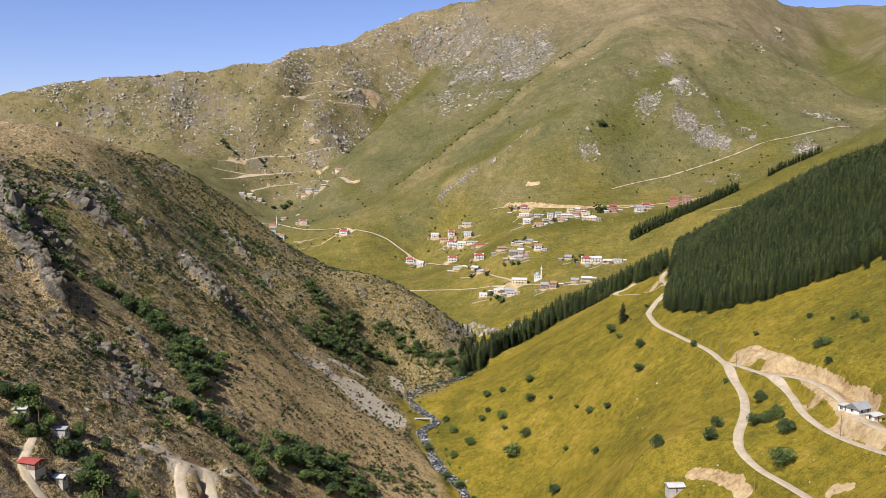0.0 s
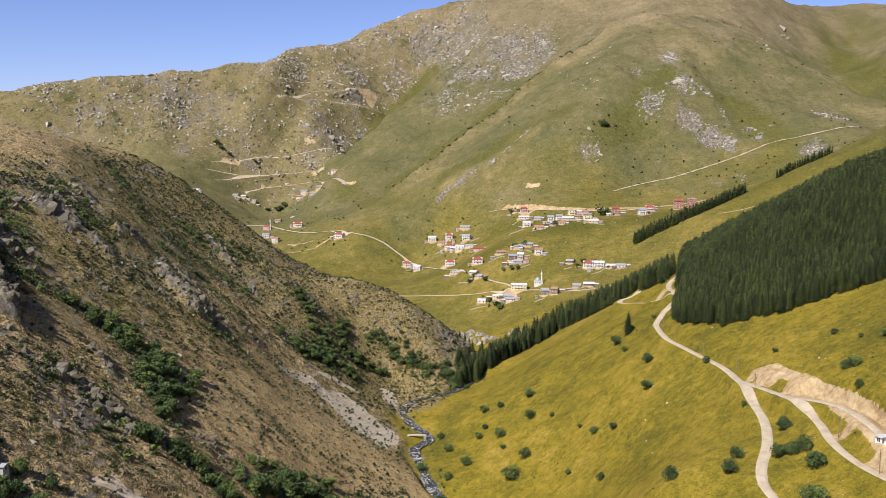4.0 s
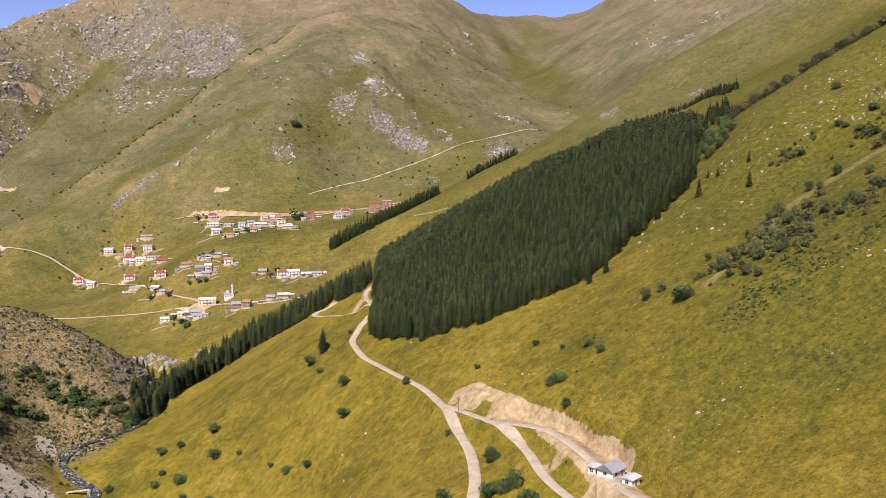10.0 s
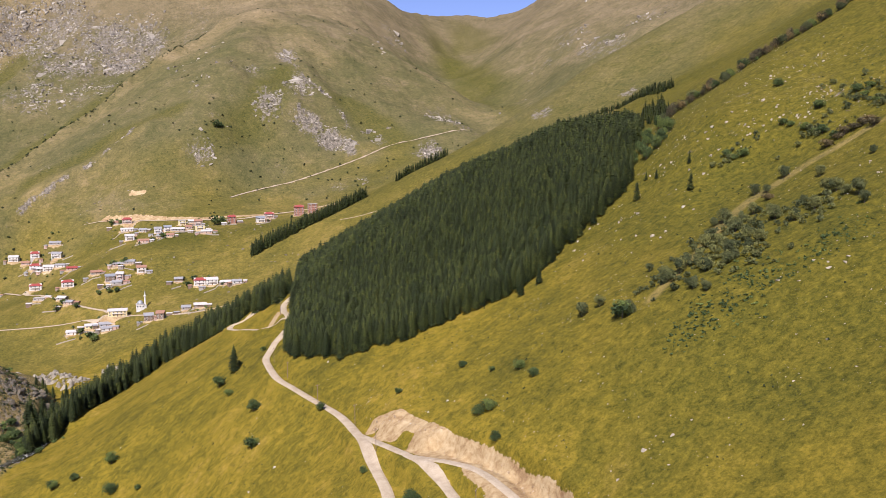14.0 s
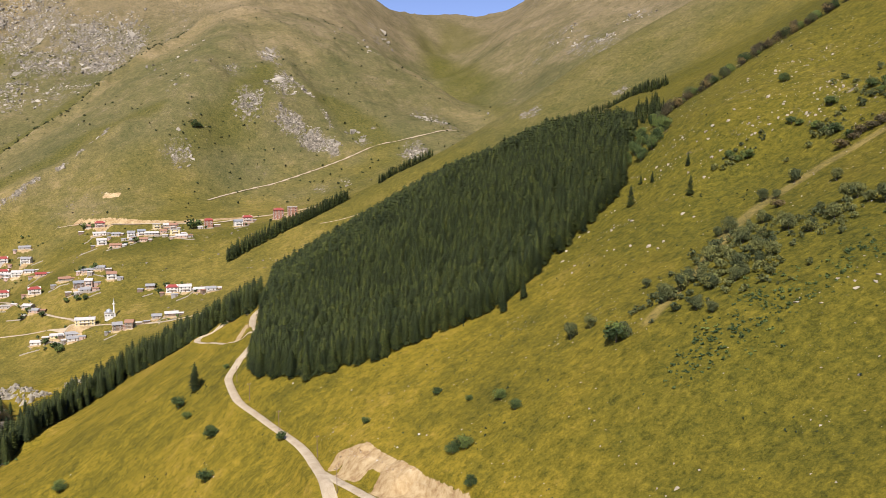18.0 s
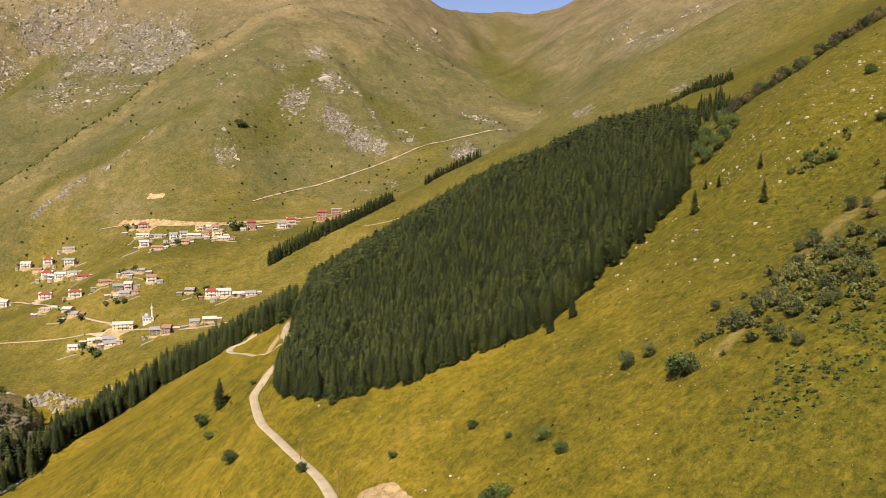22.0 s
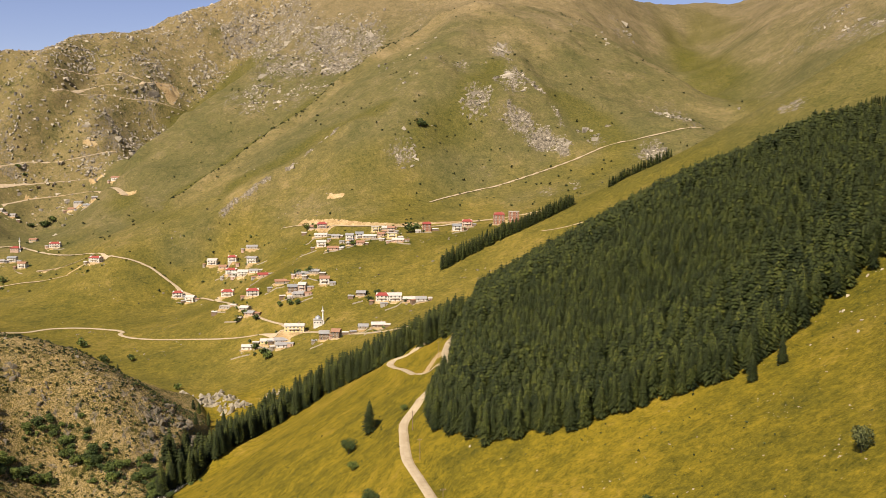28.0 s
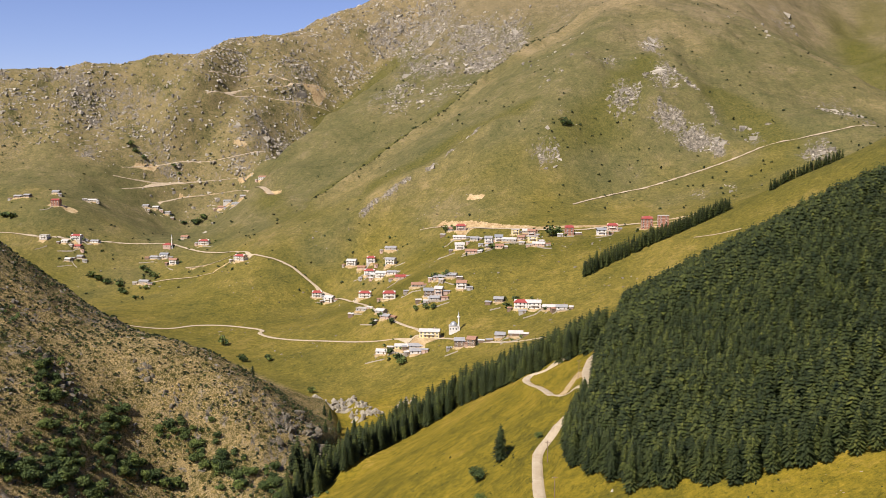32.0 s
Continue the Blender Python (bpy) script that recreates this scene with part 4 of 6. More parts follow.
# ---- trees, shrubs and stones ----
def joined(base_v, base_f, at, size, turn, seed=0, lean=0.0):
    """Arrays of many copies of a small shape: at (n,3), size (n,3) or (n,), turn about the upright (n,)."""
    n = len(at)
    size = np.broadcast_to(np.asarray(size, float).reshape(n, -1), (n, 3))
    c, s = np.cos(turn)[:, None], np.sin(turn)[:, None]
    v = base_v[None] * size[:, None]
    x, y = v[..., 0] * c - v[..., 1] * s, v[..., 0] * s + v[..., 1] * c
    v = np.stack([x, y, v[..., 2]], 2) + at[:, None]
    f = base_f[None] + (np.arange(n) * len(base_v))[:, None, None]
    return v.reshape(-1, 3), f.reshape(-1, base_f.shape[1])


def pile(chunks):
    """Several (verts, faces) put together."""
    vs, fs, k = [], [], 0
    for v, f in chunks:
        vs.append(v), fs.append(f + k)
        k += len(v)
    return np.concatenate(vs), np.concatenate(fs)


def spruce_shape(seed, whorls, blades, girth=0.20, power=0.62):
    """Crown of a spruce 1 m high: whorls of drooping boughs round a dark core, narrowing to the tip."""
    r = np.random.RandomState(seed)
    v, f = [], []

    def tri(a, b, c):
        f.append((len(v), len(v) + 1, len(v) + 2))
        v.extend((a, b, c))
    for w in range(whorls):
        u = w / (whorls - 1)
        z = 0.10 + 0.88 * u ** 0.93
        reach = (girth * (1 - u) ** power + 0.012) * (0.75 if w == 0 else 1)
        n = max(4, int(round(blades * (1 - 0.45 * u))))
        for b in range(n):
            a = 2 * math.pi * (b + r.rand() * 0.7 + 0.5 * (w % 2)) / n
            q = reach * (0.78 + 0.42 * r.rand())
            drop = q * (0.12 + 0.42 * r.rand())
            wide = 0.62 * math.pi * reach / n + 0.012
            ca, sa = math.cos(a), math.sin(a)
            root = (0, 0, z + 0.035)
            tip = (ca * q, sa * q, z - drop)
            left = (ca * q * 0.55 - sa * wide, sa * q * 0.55 + ca * wide, z - drop * 0.42)
            right = (ca * q * 0.55 + sa * wide, sa * q * 0.55 - ca * wide, z - drop * 0.42)
            tri(root, left, tip), tri(root, tip, right)
    core = 6
    for k in range(core):
        a, b = 2 * math.pi * k / core, 2 * math.pi * (k + 1) / core
        tri((0.42 * girth * math.cos(a), 0.42 * girth * math.sin(a), 0.07), (0.42 * girth * math.cos(b), 0.42 * girth * math.sin(b), 0.07), (0, 0, 0.97))
    return np.array(v), np.array(f)


def trunk_shape(height, low, high, sides=6, limbs=0, seed=0, spread=0.3):
    """A tapered, slightly bent trunk with a few limbs."""
    r = np.random.RandomState(seed)
    chunks = []

    def tube(p, q, a, b):
        p, q = np.array(p, float), np.array(q, float)
        ax = (q - p) / np.linalg.norm(q - p)
        u = np.cross(ax, (0.3, 0.9, 0.2))
        u /= np.linalg.norm(u)
        w = np.cross(ax, u)
        ang = np.arange(sides) * 2 * math.pi / sides
        ring = np.cos(ang)[:, None] * u + np.sin(ang)[:, None] * w
        i = np.arange(sides)
        j = (i + 1) % sides
        chunks.append((np.vstack([p + ring * a, q + ring * b]), np.stack([i, j, j + sides, i + sides], 1)))
    knee = (0.04 * height * (r.rand() - 0.5), 0.04 * height * (r.rand() - 0.5), height * 0.5)
    tube((0, 0, -0.06 * height), knee, low, (low + high) / 2)
    tube(knee, (0, 0, height), (low + high) / 2, high)
    for k in range(limbs):
        a, s = 2.4 * k + r.rand(), height * (0.35 + 0.45 * r.rand())
        tube((0, 0, s), (math.cos(a) * spread * height, math.sin(a) * spread * height, s + 0.28 * height), low * 0.5, high * 0.6)
    return pile(chunks)


def crown_shape(seed, lobes, leaves, leaf, tall=0.8):
    """A broad-leaved crown about 1 m wide: uneven lobes filled with small leaf sprays, gaps between them."""
    r = np.random.RandomState(seed)
    v, f = [], []
    for k in range(lobes):
        a, q = 2.4 * k + r.rand(), 0.30 * math.sqrt((k + 0.3) / lobes)
        c = np.array([math.cos(a) * q, math.sin(a) * q, tall * (0.32 + 0.40 * r.rand())])
        rad = (0.19 + 0.10 * r.rand()) * np.array([1, 1, 0.85 * tall])
        for _ in range(leaves):
            d = r.normal(size=3)
            d /= np.linalg.norm(d)
            p = c + d * rad * (0.70 + 0.38 * r.rand())
            p[2] = max(p[2], 0.02)
            n = d + 0.7 * r.normal(size=3)
            u = np.cross(n, r.normal(size=3))
            u /= np.linalg.norm(u)
            w = np.cross(n / np.linalg.norm(n), u)
            s = leaf * (0.6 + 0.8 * r.rand())
            m = len(v)
            v.extend((p - u * s, p + w * s * 0.8, p + u * s, p - w * s * 0.8))
            f.append((m, m + 1, m + 2, m + 3))
    return np.array(v), np.array(f)


def shard_shape(seed, points=11, flat=0.9):
    """An angular broken block: the hull of a few points on a squarish lump."""
    r = np.random.RandomState(seed)
    bm = bmesh.new()
    for k in range(points):
        p = r.uniform(-1, 1, 3)
        p /= np.max(np.abs(p)) ** 0.8
        bm.verts.new((p[0] * 0.95, p[1] * 0.7, p[2] * flat))
    got = bmesh.ops.convex_hull(bm, input=bm.verts)
    loose = [e for e in bm.verts if not e.link_faces]
    bmesh.ops.delete(bm, geom=loose, context="VERTS")
    bm.verts.index_update()
    out = np.array([q.co for q in bm.verts]), np.array([[q.index for q in f.verts] for f in bm.faces])
    bm.free()
    return out


def off_roads(x, y, gap=2.5):
    """True where no road, track or house plot lies."""
    ok = np.ones(len(x), bool)
    for road_name, road_wide, bench, bench_z in BENCHES:
        near = (x > bench[:, 0].min() - 15) & (x < bench[:, 0].max() + 15) & (y > bench[:, 1].min() - 15) & (y < bench[:, 1].max() + 15)
        if near.any():
            ok[near] &= line_field(x[near], y[near], bench)[0] > road_wide * 0.5 + gap
    for px, py, reach, pz in PADS:
        ok &= np.hypot(x - px, y - py) > reach * 0.9
    return ok


def scatter(seed, n, box, keep):
    """Up to n places in the box (x0, x1, y0, y1), kept by a share function."""
    r = np.random.RandomState(seed)
    x, y = r.uniform(box[0], box[1], n), r.uniform(box[2], box[3], n)
    ok = r.rand(n) < keep(x, y)
    return x[ok], y[ok], r


def on_ground(x, y, sink=0.0):
    return np.stack([x, y, ground(x, y) - sink], 1)


def inside(x, y, poly):
    out = np.zeros(np.shape(x), bool)
    j = len(poly) - 1
    for i in range(len(poly)):
        (xi, yi), (xj, yj) = poly[i], poly[j]
        out ^= ((yi > y) != (yj > y)) & (x < (xj - xi) * (y - yi) / (yj - yi + 1e-12) + xi)
        j = i
    return out


def part(name, me, parent, label="", at=None):
    ob = new(name, me)
    ob.parent = parent
    if at is not None:
        ob.matrix_basis = at
    return tagged(ob, label)


SPRUCES = []
for s in range(5):
    cv, cf = spruce_shape(20 + s, 16, 13)
    tv, tf = trunk_shape(0.30, 0.014, 0.010, 6)
    SPRUCES.append((raw_mesh("crown", cv, cf, [MAT["spruce"]]), raw_mesh("trunk", tv, tf, [MAT["bark"]])))


def spruce_tree(x, y, height, kind, turn, label="dark green spruce at the forest edge", group="spruces of the forest edge", broad=1.0):
    ob = new("spruce_tree")
    ob.matrix_basis = pose(x, y, ground_at(x, y), 0, 0, turn) @ Matrix.Diagonal((height * broad, height * broad, height, 1))
    part("crown", SPRUCES[kind][0], ob), part("trunk", SPRUCES[kind][1], ob)
    return tagged(ob, label, "tree", group)


FOREST = [(44, 606), (48, 588), (57, 568), (68, 549), (79, 544), (92, 530), (106, 527), (120, 523), (140, 511), (158, 522), (176, 532), (196, 541), (212, 549), (224, 572), (244, 606), (258, 640), (270, 676), (268, 720), (262, 780), (236, 850), (170, 872), (100, 872), (66, 850), (66, 800), (62, 772), (59, 745), (56, 716), (50, 690), (47, 660), (45, 634)]
STRIP = [(-116, 740), (-104, 758), (-86, 800), (-62, 846), (-36, 862), (-8, 846), (10, 806), (24, 797), (40, 770), (50, 760), (60, 790), (52, 840), (0, 885), (-40, 900), (-80, 880), (-100, 830), (-120, 770)]
SMALL_WOOD = [(36, 1084), (66, 1099), (100, 1112), (132, 1121), (166, 1134), (160, 1145), (120, 1134), (84, 1124), (52, 1110), (34, 1096)]
FAR_WOOD = [(200, 1131), (218, 1137), (240, 1141), (262, 1144), (262, 1152), (238, 1149), (214, 1146), (198, 1139)]
CREST_BELT = [(357, 1000), (384, 992), (396, 970), (344, 812), (335, 772), (330, 752), (340, 750), (346, 768), (356, 812), (408, 975), (390, 1004), (356, 1010)]
TOP_WOOD = [(258, 636), (272, 664), (290, 700), (300, 690), (284, 650), (268, 622)]


def wood_places(seed, poly, gap, rag=0.42):
    """Planted rows with some disorder inside an outline."""
    r = np.random.RandomState(seed)
    xs, ys = [p[0] for p in poly], [p[1] for p in poly]
    x, y = np.meshgrid(np.arange(min(xs), max(xs), gap), np.arange(min(ys), max(ys), gap))
    x, y = x.ravel() + gap * rag * r.normal(size=x.size), y.ravel() + gap * rag * r.normal(size=y.size)
    ok = inside(x, y, poly)
    return x[ok], y[ok], r


fx, fy, fr = wood_places(3, FOREST, 3.5, 0.36)
clear = np.ones(len(fx), bool)
for road_name, road_wide, bench, bench_z in BENCHES[:4]:
    clear &= line_field(fx, fy, bench)[0] > road_wide * 0.5 + 2.2
fx, fy = fx[clear], fy[clear]
edge_line = FOREST[:13] + [FOREST[13]]
edge_far = np.minimum(line_field(fx, fy, edge_line)[0], line_field(fx, fy, FOREST[-5:] + [FOREST[0]])[0])
old_stand = ease(fy - 0.35 * (fx - 60) + 14 * fractal(fx, fy, 50, 2), 640, 690)
fh = 13.5 + 4.5 * old_stand + (0.7 + 1.0 * old_stand) * fr.normal(size=len(fx)) + 2.5 * fractal(fx, fy, 60, 2)
fh = np.clip(fh, 9, 24)
order = np.argsort(edge_far)
sx_, sy_, sr_ = wood_places(4, STRIP, 4.6)
clear = np.ones(len(sx_), bool)
for road_name, road_wide, bench, bench_z in BENCHES[:3]:
    clear &= line_field(sx_, sy_, bench)[0] > road_wide * 0.5 + 2.0
sx_, sy_ = sx_[clear], sy_[clear]
sh_ = np.clip(17.5 + 2 * sr_.normal(size=len(sx_)), 10, 20)
strip_far = line_field(sx_, sy_, STRIP[:9])[0]
near_strip = np.argsort(strip_far)[:70]
for i in order[:200]:
    spruce_tree(fx[i], fy[i], fh[i] * (0.92 if edge_far[i] < 2 else 1.0), i % 5, (i * 77) % 360, broad=1.12)
for i in near_strip:
    spruce_tree(sx_[i], sy_[i], sh_[i], i % 5, (i * 77) % 360, "tall spruce in the row above the stream", "spruces of the row above the stream")


def wood(name, x, y, h, seed, label, whorls=9, blades=8, girth=0.22, power=0.58):
    r = np.random.RandomState(seed)
    at = on_ground(x, y, 0.2)
    chunks, sizes = [], []
    for s in range(4):
        pick = np.arange(len(x)) % 4 == s
        v, f = spruce_shape(60 + s, whorls, blades, girth, power)
        sizes.append(len(v))
        w = h[pick] * (0.88 + 0.34 * r.rand(pick.sum()))
        chunks.append(joined(v, f, at[pick], np.stack([w, w, h[pick]], 1), 6.28 * r.rand(pick.sum())))
    v, f = pile(chunks)
    me = raw_mesh(name, v, f, [MAT["spruce"]])
    tone = np.concatenate([np.repeat(r.rand(len(c[0]) // n), n) for c, n in zip(chunks, sizes)])
    me.attributes.new("tone", "FLOAT", "POINT").data.foreach_set("value", tone.astype(np.float32))
    tagged(new(name, me), label, "forest", kind="stuff")


wood("spruce_forest", fx[order[200:]], fy[order[200:]], fh[order[200:]], 1, "dense dark green planted spruce forest on the slope", 14, 9, 0.26, 0.5)
rest = np.setdiff1d(np.arange(len(sx_)), near_strip)
wood("spruce_strip", sx_[rest], sy_[rest], sh_[rest], 2, "dark spruces running down the spur to the stream", 12, 8)
for nm, poly, gap, hh, sd in (("spruce_belt", SMALL_WOOD, 2.7, 12.0, 5), ("far_spruce_belt", FAR_WOOD, 2.9, 10, 6), ("crest_spruces", TOP_WOOD, 3.8, 6.5, 7), ("crest_spruce_belt", CREST_BELT, 3.2, 6, 8)):
    bx, by, br = wood_places(sd, poly, gap)
    wood(nm, bx, by, hh + 1.5 * br.normal(size=len(bx)), sd, "narrow belt of dark spruces on the far spur", 9, 7)
spruce_tree(17, 641, 15.5, 1, 30, "lone dark spruce standing in the meadow", "lone spruces", 1.25)
for x, y, h in ((-200, 900, 13), (-118, 822, 9), (-108, 836, 11), (-112, 850, 10), (-102, 815, 8), (-134, 868, 8), (-120, 857, 10), (-128, 862, 9), (-112, 866, 11), (-104, 826, 10), (-100, 842, 12), (-110, 808, 8)):
    spruce_tree(x, y, h, int(abs(x)) % 5, 7 * x % 360, "dark spruce growing out of the gorge", "lone spruces", 1.2)
for x, y, h in ((216, 496, 8.5), (206, 529, 9.5), (218, 533, 5.0), (216, 540, 4.5), (141, 506, 8.0), (62, 582, 9.5), (60, 590, 8.5), (150, 508, 8.5), (228, 520, 6.0)):
    spruce_tree(x, y, h, int(x) % 5, 10 * x % 360, "small dark spruce on the open slope", "lone spruces", 1.2)

CROWNS = {}
for key, mt in (("leaf", "leaf"), ("grey", "greyleaf")):
    CROWNS[key] = [raw_mesh("crown", *crown_shape(40 + s, 17, 84, 0.036, 0.95), [MAT[mt]]) for s in range(4)]
CROWNS["brown"] = [raw_mesh("crown", *crown_shape(45 + s, 11, 46, 0.052, 0.95), [MAT["brownleaf"]]) for s in range(4)]
CROWNS["thick"] = [raw_mesh("crown", *crown_shape(40 + s, 14, 66, 0.050, 0.92), [MAT["leaf"]]) for s in range(4)]
BOLES = [raw_mesh("trunk", *trunk_shape(0.62, 0.035, 0.016, 6, 5, s, 0.36), [MAT["bark"]]) for s in range(3)]
FAR_CROWNS = [raw_mesh("crown", *crown_shape(50 + s, 6, 26, 0.09, 0.9), [MAT["leaf"]]) for s in range(3)]


def round_tree(x, y, wide, tall, look_kind="leaf", label="rounded dark green bush on the grass slope", name="bush", category="bush", group="bushes on the meadow"):
    i = int(abs(x * 7 + y * 3))
    ob = new(name)
    ob.matrix_basis = pose(x, y, ground_at(x, y) - 0.1, 0, 0, i * 53 % 360) @ Matrix.Diagonal((wide, wide, tall, 1))
    part("crown", FAR_CROWNS[i % 3] if look_kind == "far" else CROWNS[look_kind][i % 4], ob), part("trunk", BOLES[i % 3], ob)
    return tagged(ob, label, category, group)


BUSHES = [(9, 631, 6.5), (26, 560, 6), (24, 524, 5.5), (-48, 627, 6.5), (-45, 596, 6.5), (-68, 633, 4.5), (-80, 636, 5.5), (-79, 604, 5), (-76, 613, 4), (-64, 593, 7), (-44, 550, 6.5), (-83, 571, 6),
          (-51, 534, 9), (-91, 553, 5), (26, 380, 5.5), (50, 379, 5.2), (46, 369, 5.5), (-4, 522, 4.5), (6, 510, 4), (70, 396, 5.5), (64, 372, 5.5), (68, 370, 5), (72, 370, 6), (73, 356, 6.5), (68, 335, 8)]
MORE_BUSHES = [(53, 509, 3.6), (98, 420, 4.0), (101, 418, 4.6), (98, 400, 3.4), (-21, 462, 6), (-17, 501, 3), (81, 478, 2.6), (104, 465, 3), (116, 431, 4), (117, 419, 3.4), (147, 414, 7), (-82, 520, 6), (-70, 500, 5),
               (20, 646, 3), (14, 606, 4), (33, 634, 3), (60, 430, 2.6), (-60, 575, 3.5), (-30, 580, 3), (-12, 540, 2.6), (110, 445, 2.2), (0, 470, 4), (-99, 600, 6), (-108, 622, 5), (-112, 575, 6), (-92, 532, 5)]
for x, y, w in BUSHES + MORE_BUSHES:
    round_tree(x, y, w * 1.25, w * 1.15)
BIRCHES = [(248, 421), (235, 433), (236, 457), (225, 452), (223, 457), (220, 392), (220, 399), (222, 406), (220, 408), (216, 384), (211, 402), (215, 414), (204, 403), (204, 414), (209, 425), (208, 434), (202, 444), (199, 446), (190, 433), (185, 428), (188, 423), (183, 408), (181, 401), (178, 401), (191, 411), (187, 403), (174, 421), (170, 418), (176, 417), (173, 406), (165, 418), (147, 417), (149, 413), (169, 439), (148, 436), (142, 438), (166, 393), (165, 400), (196, 426), (202, 432), (190, 402)]
for i, (x, y) in enumerate(BIRCHES):
    w = 3.4 + 2.6 * ((i * 37) % 11) / 10
    round_tree(x, y, w * 0.95, w * 1.2, "grey", "grey-green birch scrub along the old path", "shrub_tree", "tree", "scrub trees along the path")
CREST_LINE = [(256, 606), (266, 610), (276, 611), (288, 606), (300, 605), (312, 608), (325, 610), (338, 606), (350, 604), (362, 602), (378, 600)]
CREST_TREES = [(p[0], p[1]) for p in smooth_line(CREST_LINE, 1.7)]
for i, (x, y) in enumerate(CREST_TREES):
    w = 3.4 + 3.2 * ((i * 29) % 13) / 12
    round_tree(x + (i * 17) % 5 - 2, y + (i * 11) % 7 - 3, w, w * (1.0 + 0.3 * ((i * 7) % 5) / 4), "leaf" if i % 5 == 0 else "grey" if i % 3 == 0 else "brown", "brown-green tree on the crest of the slope", "crest_tree", "tree", "trees on the crest")
GROVE = [(222, 568), (226, 561), (232, 562), (237, 566), (246, 580), (239, 588), (229, 574), (235, 578), (250, 596), (244, 572), (226, 584)]
for x, y in GROVE:
    round_tree(x, y, 6.5, 9, "leaf", "light green broad-leaved tree beside the spruces", "broadleaf_tree", "tree", "broad-leaved trees beside the forest")
ROCK_BUSHES = [(239, 499, 4), (238, 504, 5), (242, 497, 6), (262, 476, 4), (263, 483, 5), (263, 471, 6), (262, 492, 4), (261, 496, 5), (274, 489, 6), (285, 474, 4), (290, 477, 5), (287, 482, 6), (282, 463, 4), (261, 460, 5), (280, 530, 6)]
BROWN_SCRUB = [(260, 457), (263, 457), (266, 455), (268, 453), (271, 453), (255, 457), (219, 442), (268, 446)]
for x, y, w in ROCK_BUSHES:
    round_tree(x, y, w, w * 0.8, "leaf", "low dark bush among pale stones")
for i, (x, y) in enumerate(BROWN_SCRUB):
    round_tree(x, y, 5 + i % 3, 3.6 + i % 2, "brown", "brownish scrub beside the old path", "shrub_tree", "tree", "scrub trees along the path")
VILLAGE_TREES = [(-123, 1010, 9), (-114, 1002, 10), (-109, 994, 10), (-155, 1075, 9), (-150, 1080, 8), (-135, 1063, 8), (-115, 1074, 7), (-104, 1070, 8), (-97, 1068, 7), (-2, 1217, 15), (4, 1222, 12), (-105, 1115, 10), (-98, 1118, 8), (-92, 1112, 9), (-128, 1296, 10), (-118, 1296, 8),
                 (-60, 1186, 9), (-72, 1190, 8), (-22, 1060, 7), (-27, 1048, 8), (-244, 1040, 9), (-174, 955, 8), (-311, 1091, 12), (-266, 1034, 10), (-270, 1040, 8), (-2, 1448, 15), (4, 1452, 9), (-395, 1318, 8)]
for x, y, w in VILLAGE_TREES:
    round_tree(x, y, w, w * 0.95, "far", "dark green tree among the village houses", "village_tree", "tree", "trees of the village")
WEST_TREES = [(-576, 1322, 14), (-560, 1323, 13), (-590, 1326, 14), (-604, 1330, 12), (-544, 1302, 12), (-537, 1296, 11), (-595, 1610, 16), (-586, 1623, 16), (-590, 1616, 14), (-521, 1345, 11), (-540, 1359, 12), (-505, 1267, 9), (-758, 1388, 15), (-770, 1390, 14), (-612, 1605, 12), (-530, 1350, 10), (-550, 1366, 10),
              (-733, 1680, 14), (-745, 1684, 13), (-716, 1676, 12), (-670, 1690, 12), (-660, 1690, 10), (-556, 1318, 11), (-515, 1310, 9)]
for x, y, w in WEST_TREES:
    round_tree(x, y, w, w * 0.8, "far", "dark tree clump below the upper hamlet", "hamlet_tree", "tree", "trees of the upper hamlet")


def near_line(lines, reach):
    return lambda x, y: np.max([1 - ease(line_field(x, y, l)[0], r * reach * 0.4, r * reach) for r, l in lines], axis=0)


THICKETS = [(15, [(-243, 436), (-232, 434), (-220, 428)]), (17, [(-222, 430), (-210, 428), (-204, 412)]), (10, [(-203, 408), (-196, 398), (-188, 388)]), (4, [(-254, 418), (-252, 434)]), (10, [(-226, 642), (-208, 662), (-190, 688)]), (7, [(-202, 700), (-189, 724), (-177, 733)]), (7, [(-191, 748), (-168, 753)]), (9, [(-168, 751), (-147, 747), (-127, 748)]), (8, [(-127, 752), (-112, 742)]),
            (9, [(-205, 279), (-196, 275), (-182, 277)]), (6, [(-176, 279), (-170, 274)]), (6, [(-179, 360), (-172, 371)]), (9, [(-165, 375), (-152, 372), (-147, 364)]), (13, [(-152, 400), (-140, 420), (-126, 442)]), (13, [(-150, 408), (-143, 424), (-136, 446), (-130, 456)]), (7, [(-240, 715), (-225, 700)]), (9, [(-222, 690), (-206, 680), (-204, 663)]), (6, [(-210, 736), (-204, 707)])]
SCRUB = THICKETS + [(14, [(-240, 722), (-215, 690), (-204, 663)]), (8, [(-150, 410), (-128, 450)]), (16, [(-322, 474), (-304, 436), (-275, 404)]), (12, [(-345, 560), (-310, 520)]), (12, [(-217, 353), (-198, 356), (-185, 346)]), (9, [(-330, 540), (-300, 520)]), (9, [(-300, 640), (-260, 660)]), (9, [(-420, 790), (-380, 790)]), (9, [(-340, 640), (-360, 660)]), (9, [(-290, 600), (-250, 610)]), (14, [(-320, 690), (-290, 740)]), (12, [(-310, 440), (-285, 432)]), (12, [(-150, 420), (-120, 470), (-105, 500)]), (10, [(-240, 520), (-215, 545)])]
